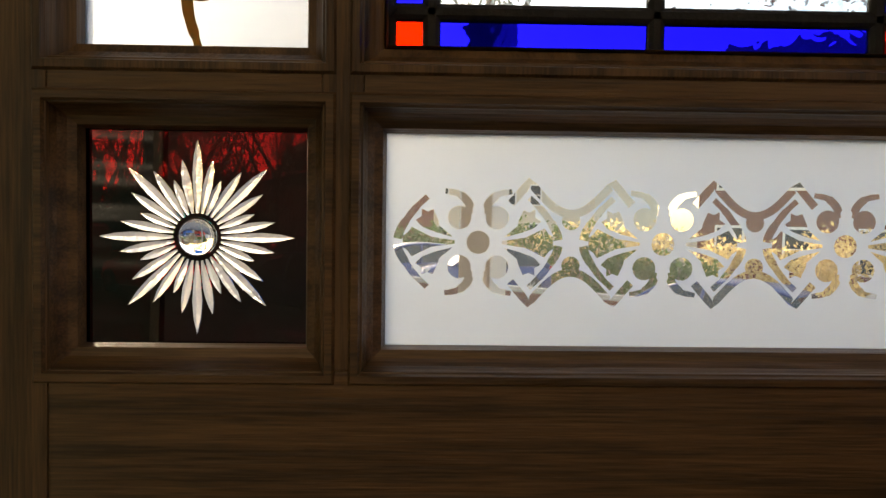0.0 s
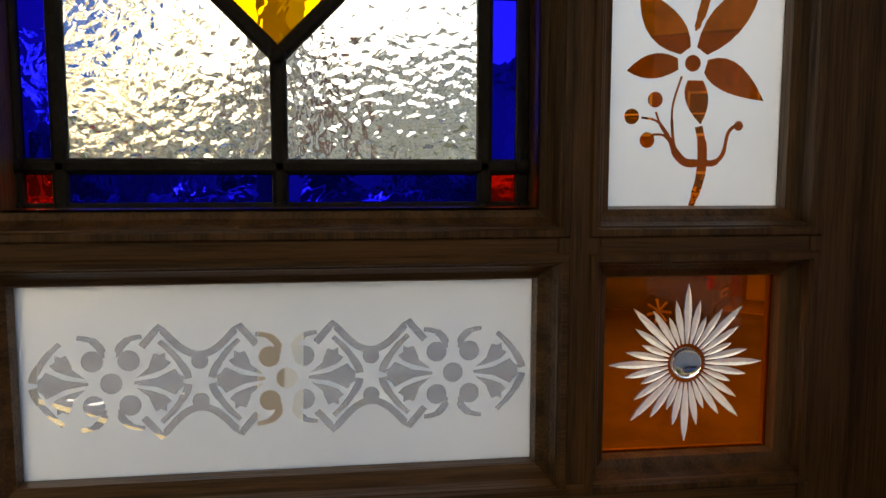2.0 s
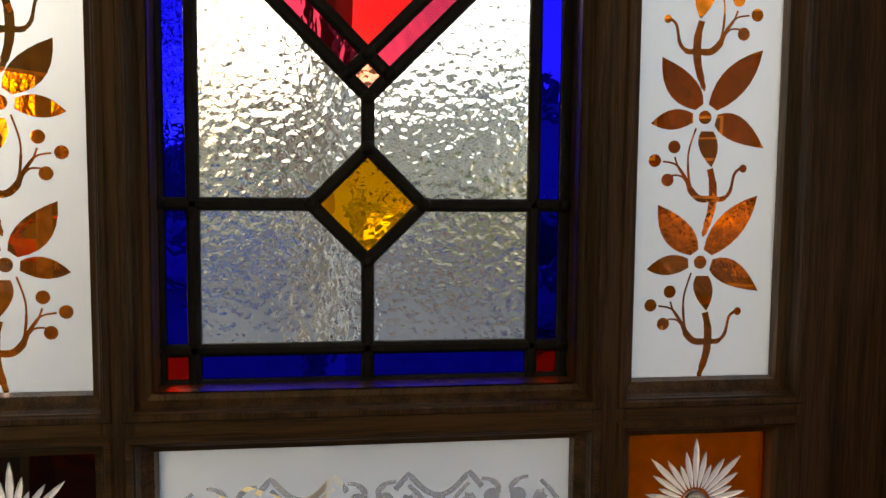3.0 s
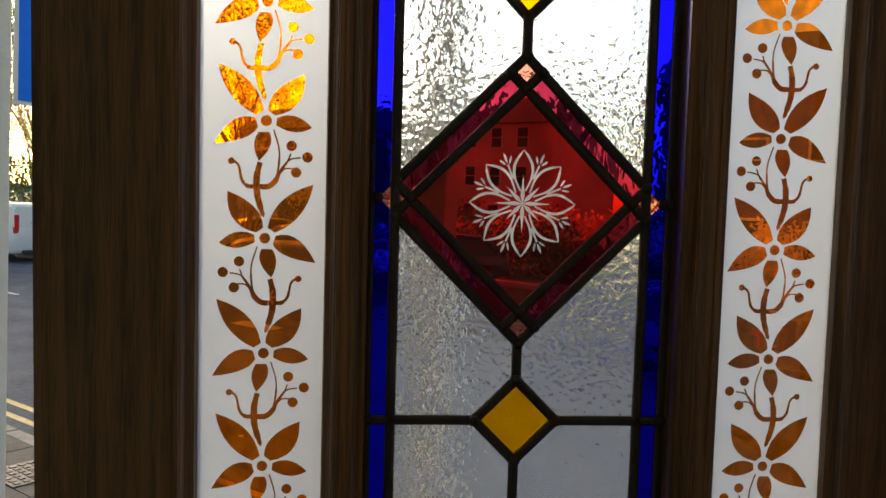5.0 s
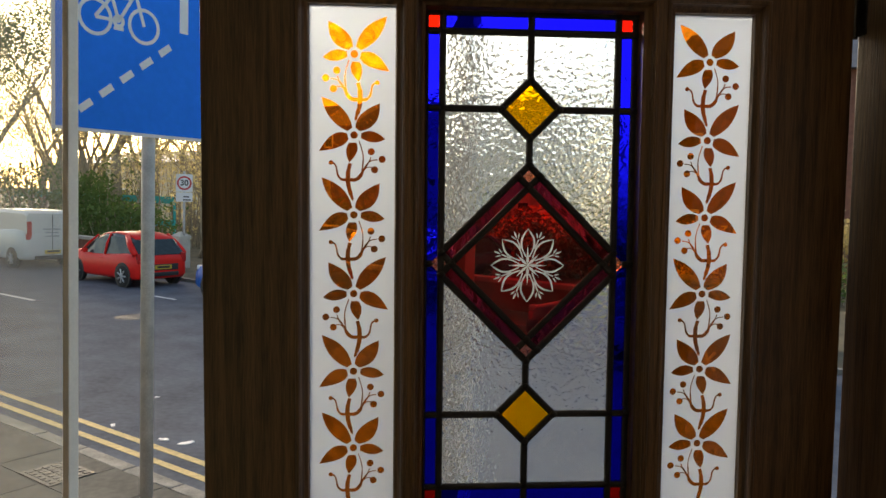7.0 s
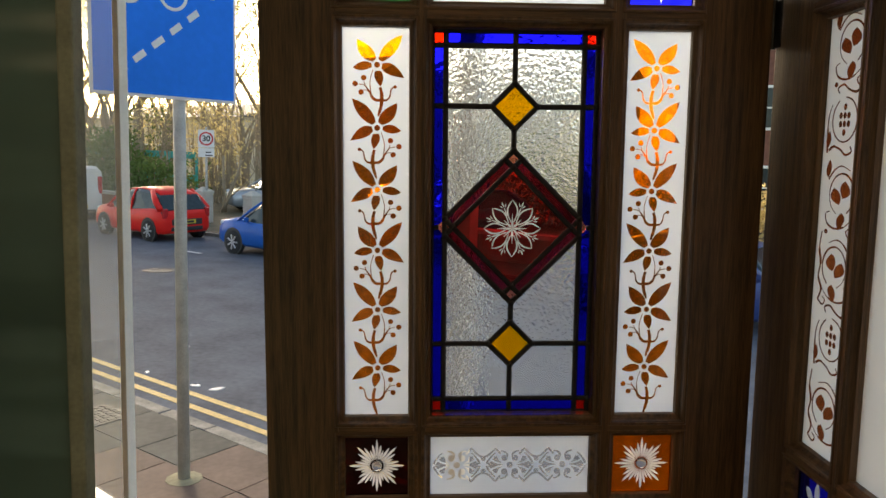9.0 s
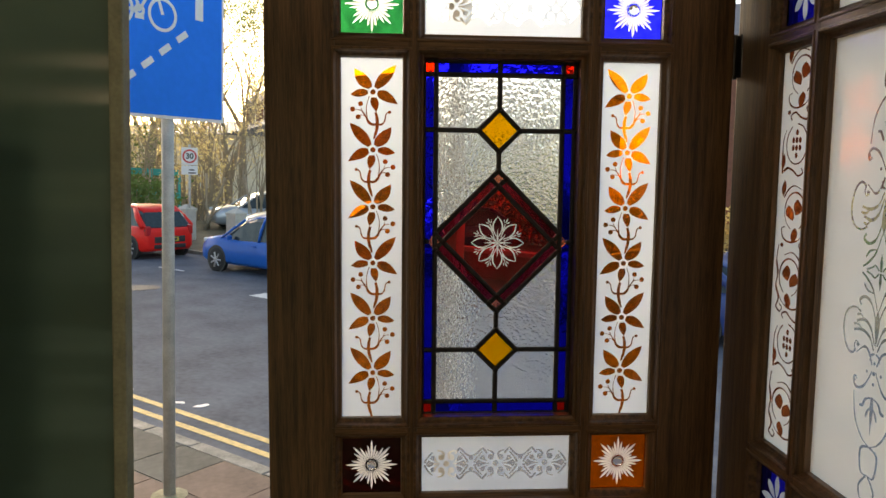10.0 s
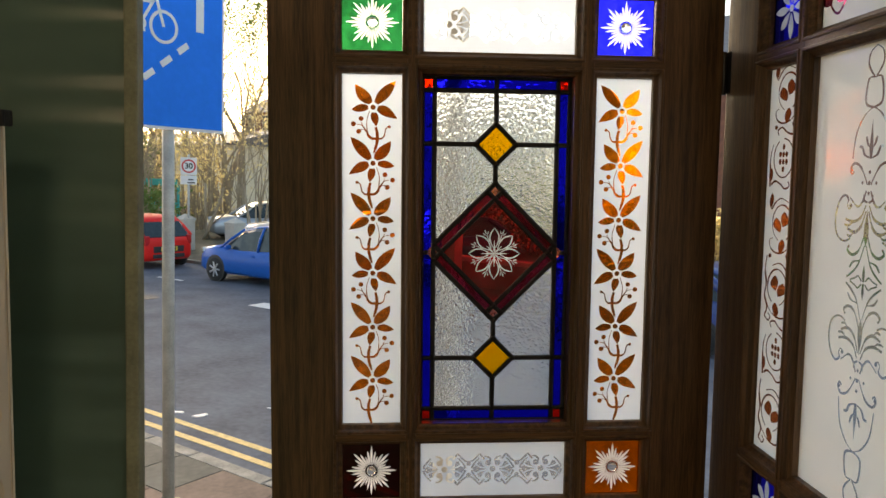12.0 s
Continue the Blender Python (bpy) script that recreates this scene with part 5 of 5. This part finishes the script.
def turquoise_fence():
    ob = thing("fence", "turquoise painted park fence with two rails", "fence", on_street(-35.0, 19.6, 0.1))
    for z in (0.95, 1.95):
        part("rail", box(-7, 7, -0.02, 0.02, z, z + 0.3, 0.01), TURQUOISE, ob)
    for i in range(8):
        part("post", box(-7 + 2 * i - 0.05, -7 + 2 * i + 0.05, 0.02, 0.1, -0.3, 2.0, 0.01), TURQUOISE, ob)


TURQUOISE = material("turquoise_paint", (0.03, 0.42, 0.38), 0.5, spots=0.12)
turquoise_fence()


def house(s, n, wide, deep, tall, mat, label, pitch=2.6):
    ob = thing("house", label, "house", in_park(s, n, 0.1))
    part("wall", box(-wide / 2, wide / 2, 0, deep, -0.5, tall), mat, ob)
    roof = bmesh.new()
    prism([(-0.4, tall), (deep + 0.4, tall), (deep / 2, tall + pitch)], -wide / 2 - 0.3, wide / 2 + 0.3, roof)
    r = part("roof", roof, SLATE, ob, "grey slate roof")
    r.matrix_basis = pose(0, 0, 0, 0, 0, 90) @ Matrix.Diagonal((1, -1, 1, 1))
    for k in range(int(tall // 2.8)):
        for i in range(int(wide // 2.4)):
            x, z = -wide / 2 + 1.2 + i * 2.4, 0.9 + k * 2.9
            w = part("window", box(x - 0.55, x + 0.55, -0.06, 0.02, z - 0.06, z + 1.56, 0.02), WHITE_PAINT, ob, "white sash window")
            part("pane", box(x - 0.45, x + 0.45, -0.07, -0.055, z + 0.04, z + 0.72), CAR_GLASS, w)
            part("pane", box(x - 0.45, x + 0.45, -0.07, -0.055, z + 0.78, z + 1.46), CAR_GLASS, w)
    return ob


SLATE = material("slate", (0.12, 0.12, 0.13), 0.7, spots=0.3, scale=5)
RENDERED = material("cream_render", (0.78, 0.68, 0.5), 0.85, spots=0.1, scale=1)
house(-38, 46, 16, 9, 8.5, RENDERED, "cream rendered house behind the trees")
house(-55, 27, 24, 9, 4.4, RENDERED, "long cream rendered house behind the trees", 1.2)
terrace = house(-3.5, 28.6, 13, 9, 7.4, BRICK, "red-brick house across the road")
terrace.matrix_world = on_street(-3.5, 28.6, 0.1)
house(-58, 44, 16, 9, 8.5, BRICK, "red-brick house behind the trees")
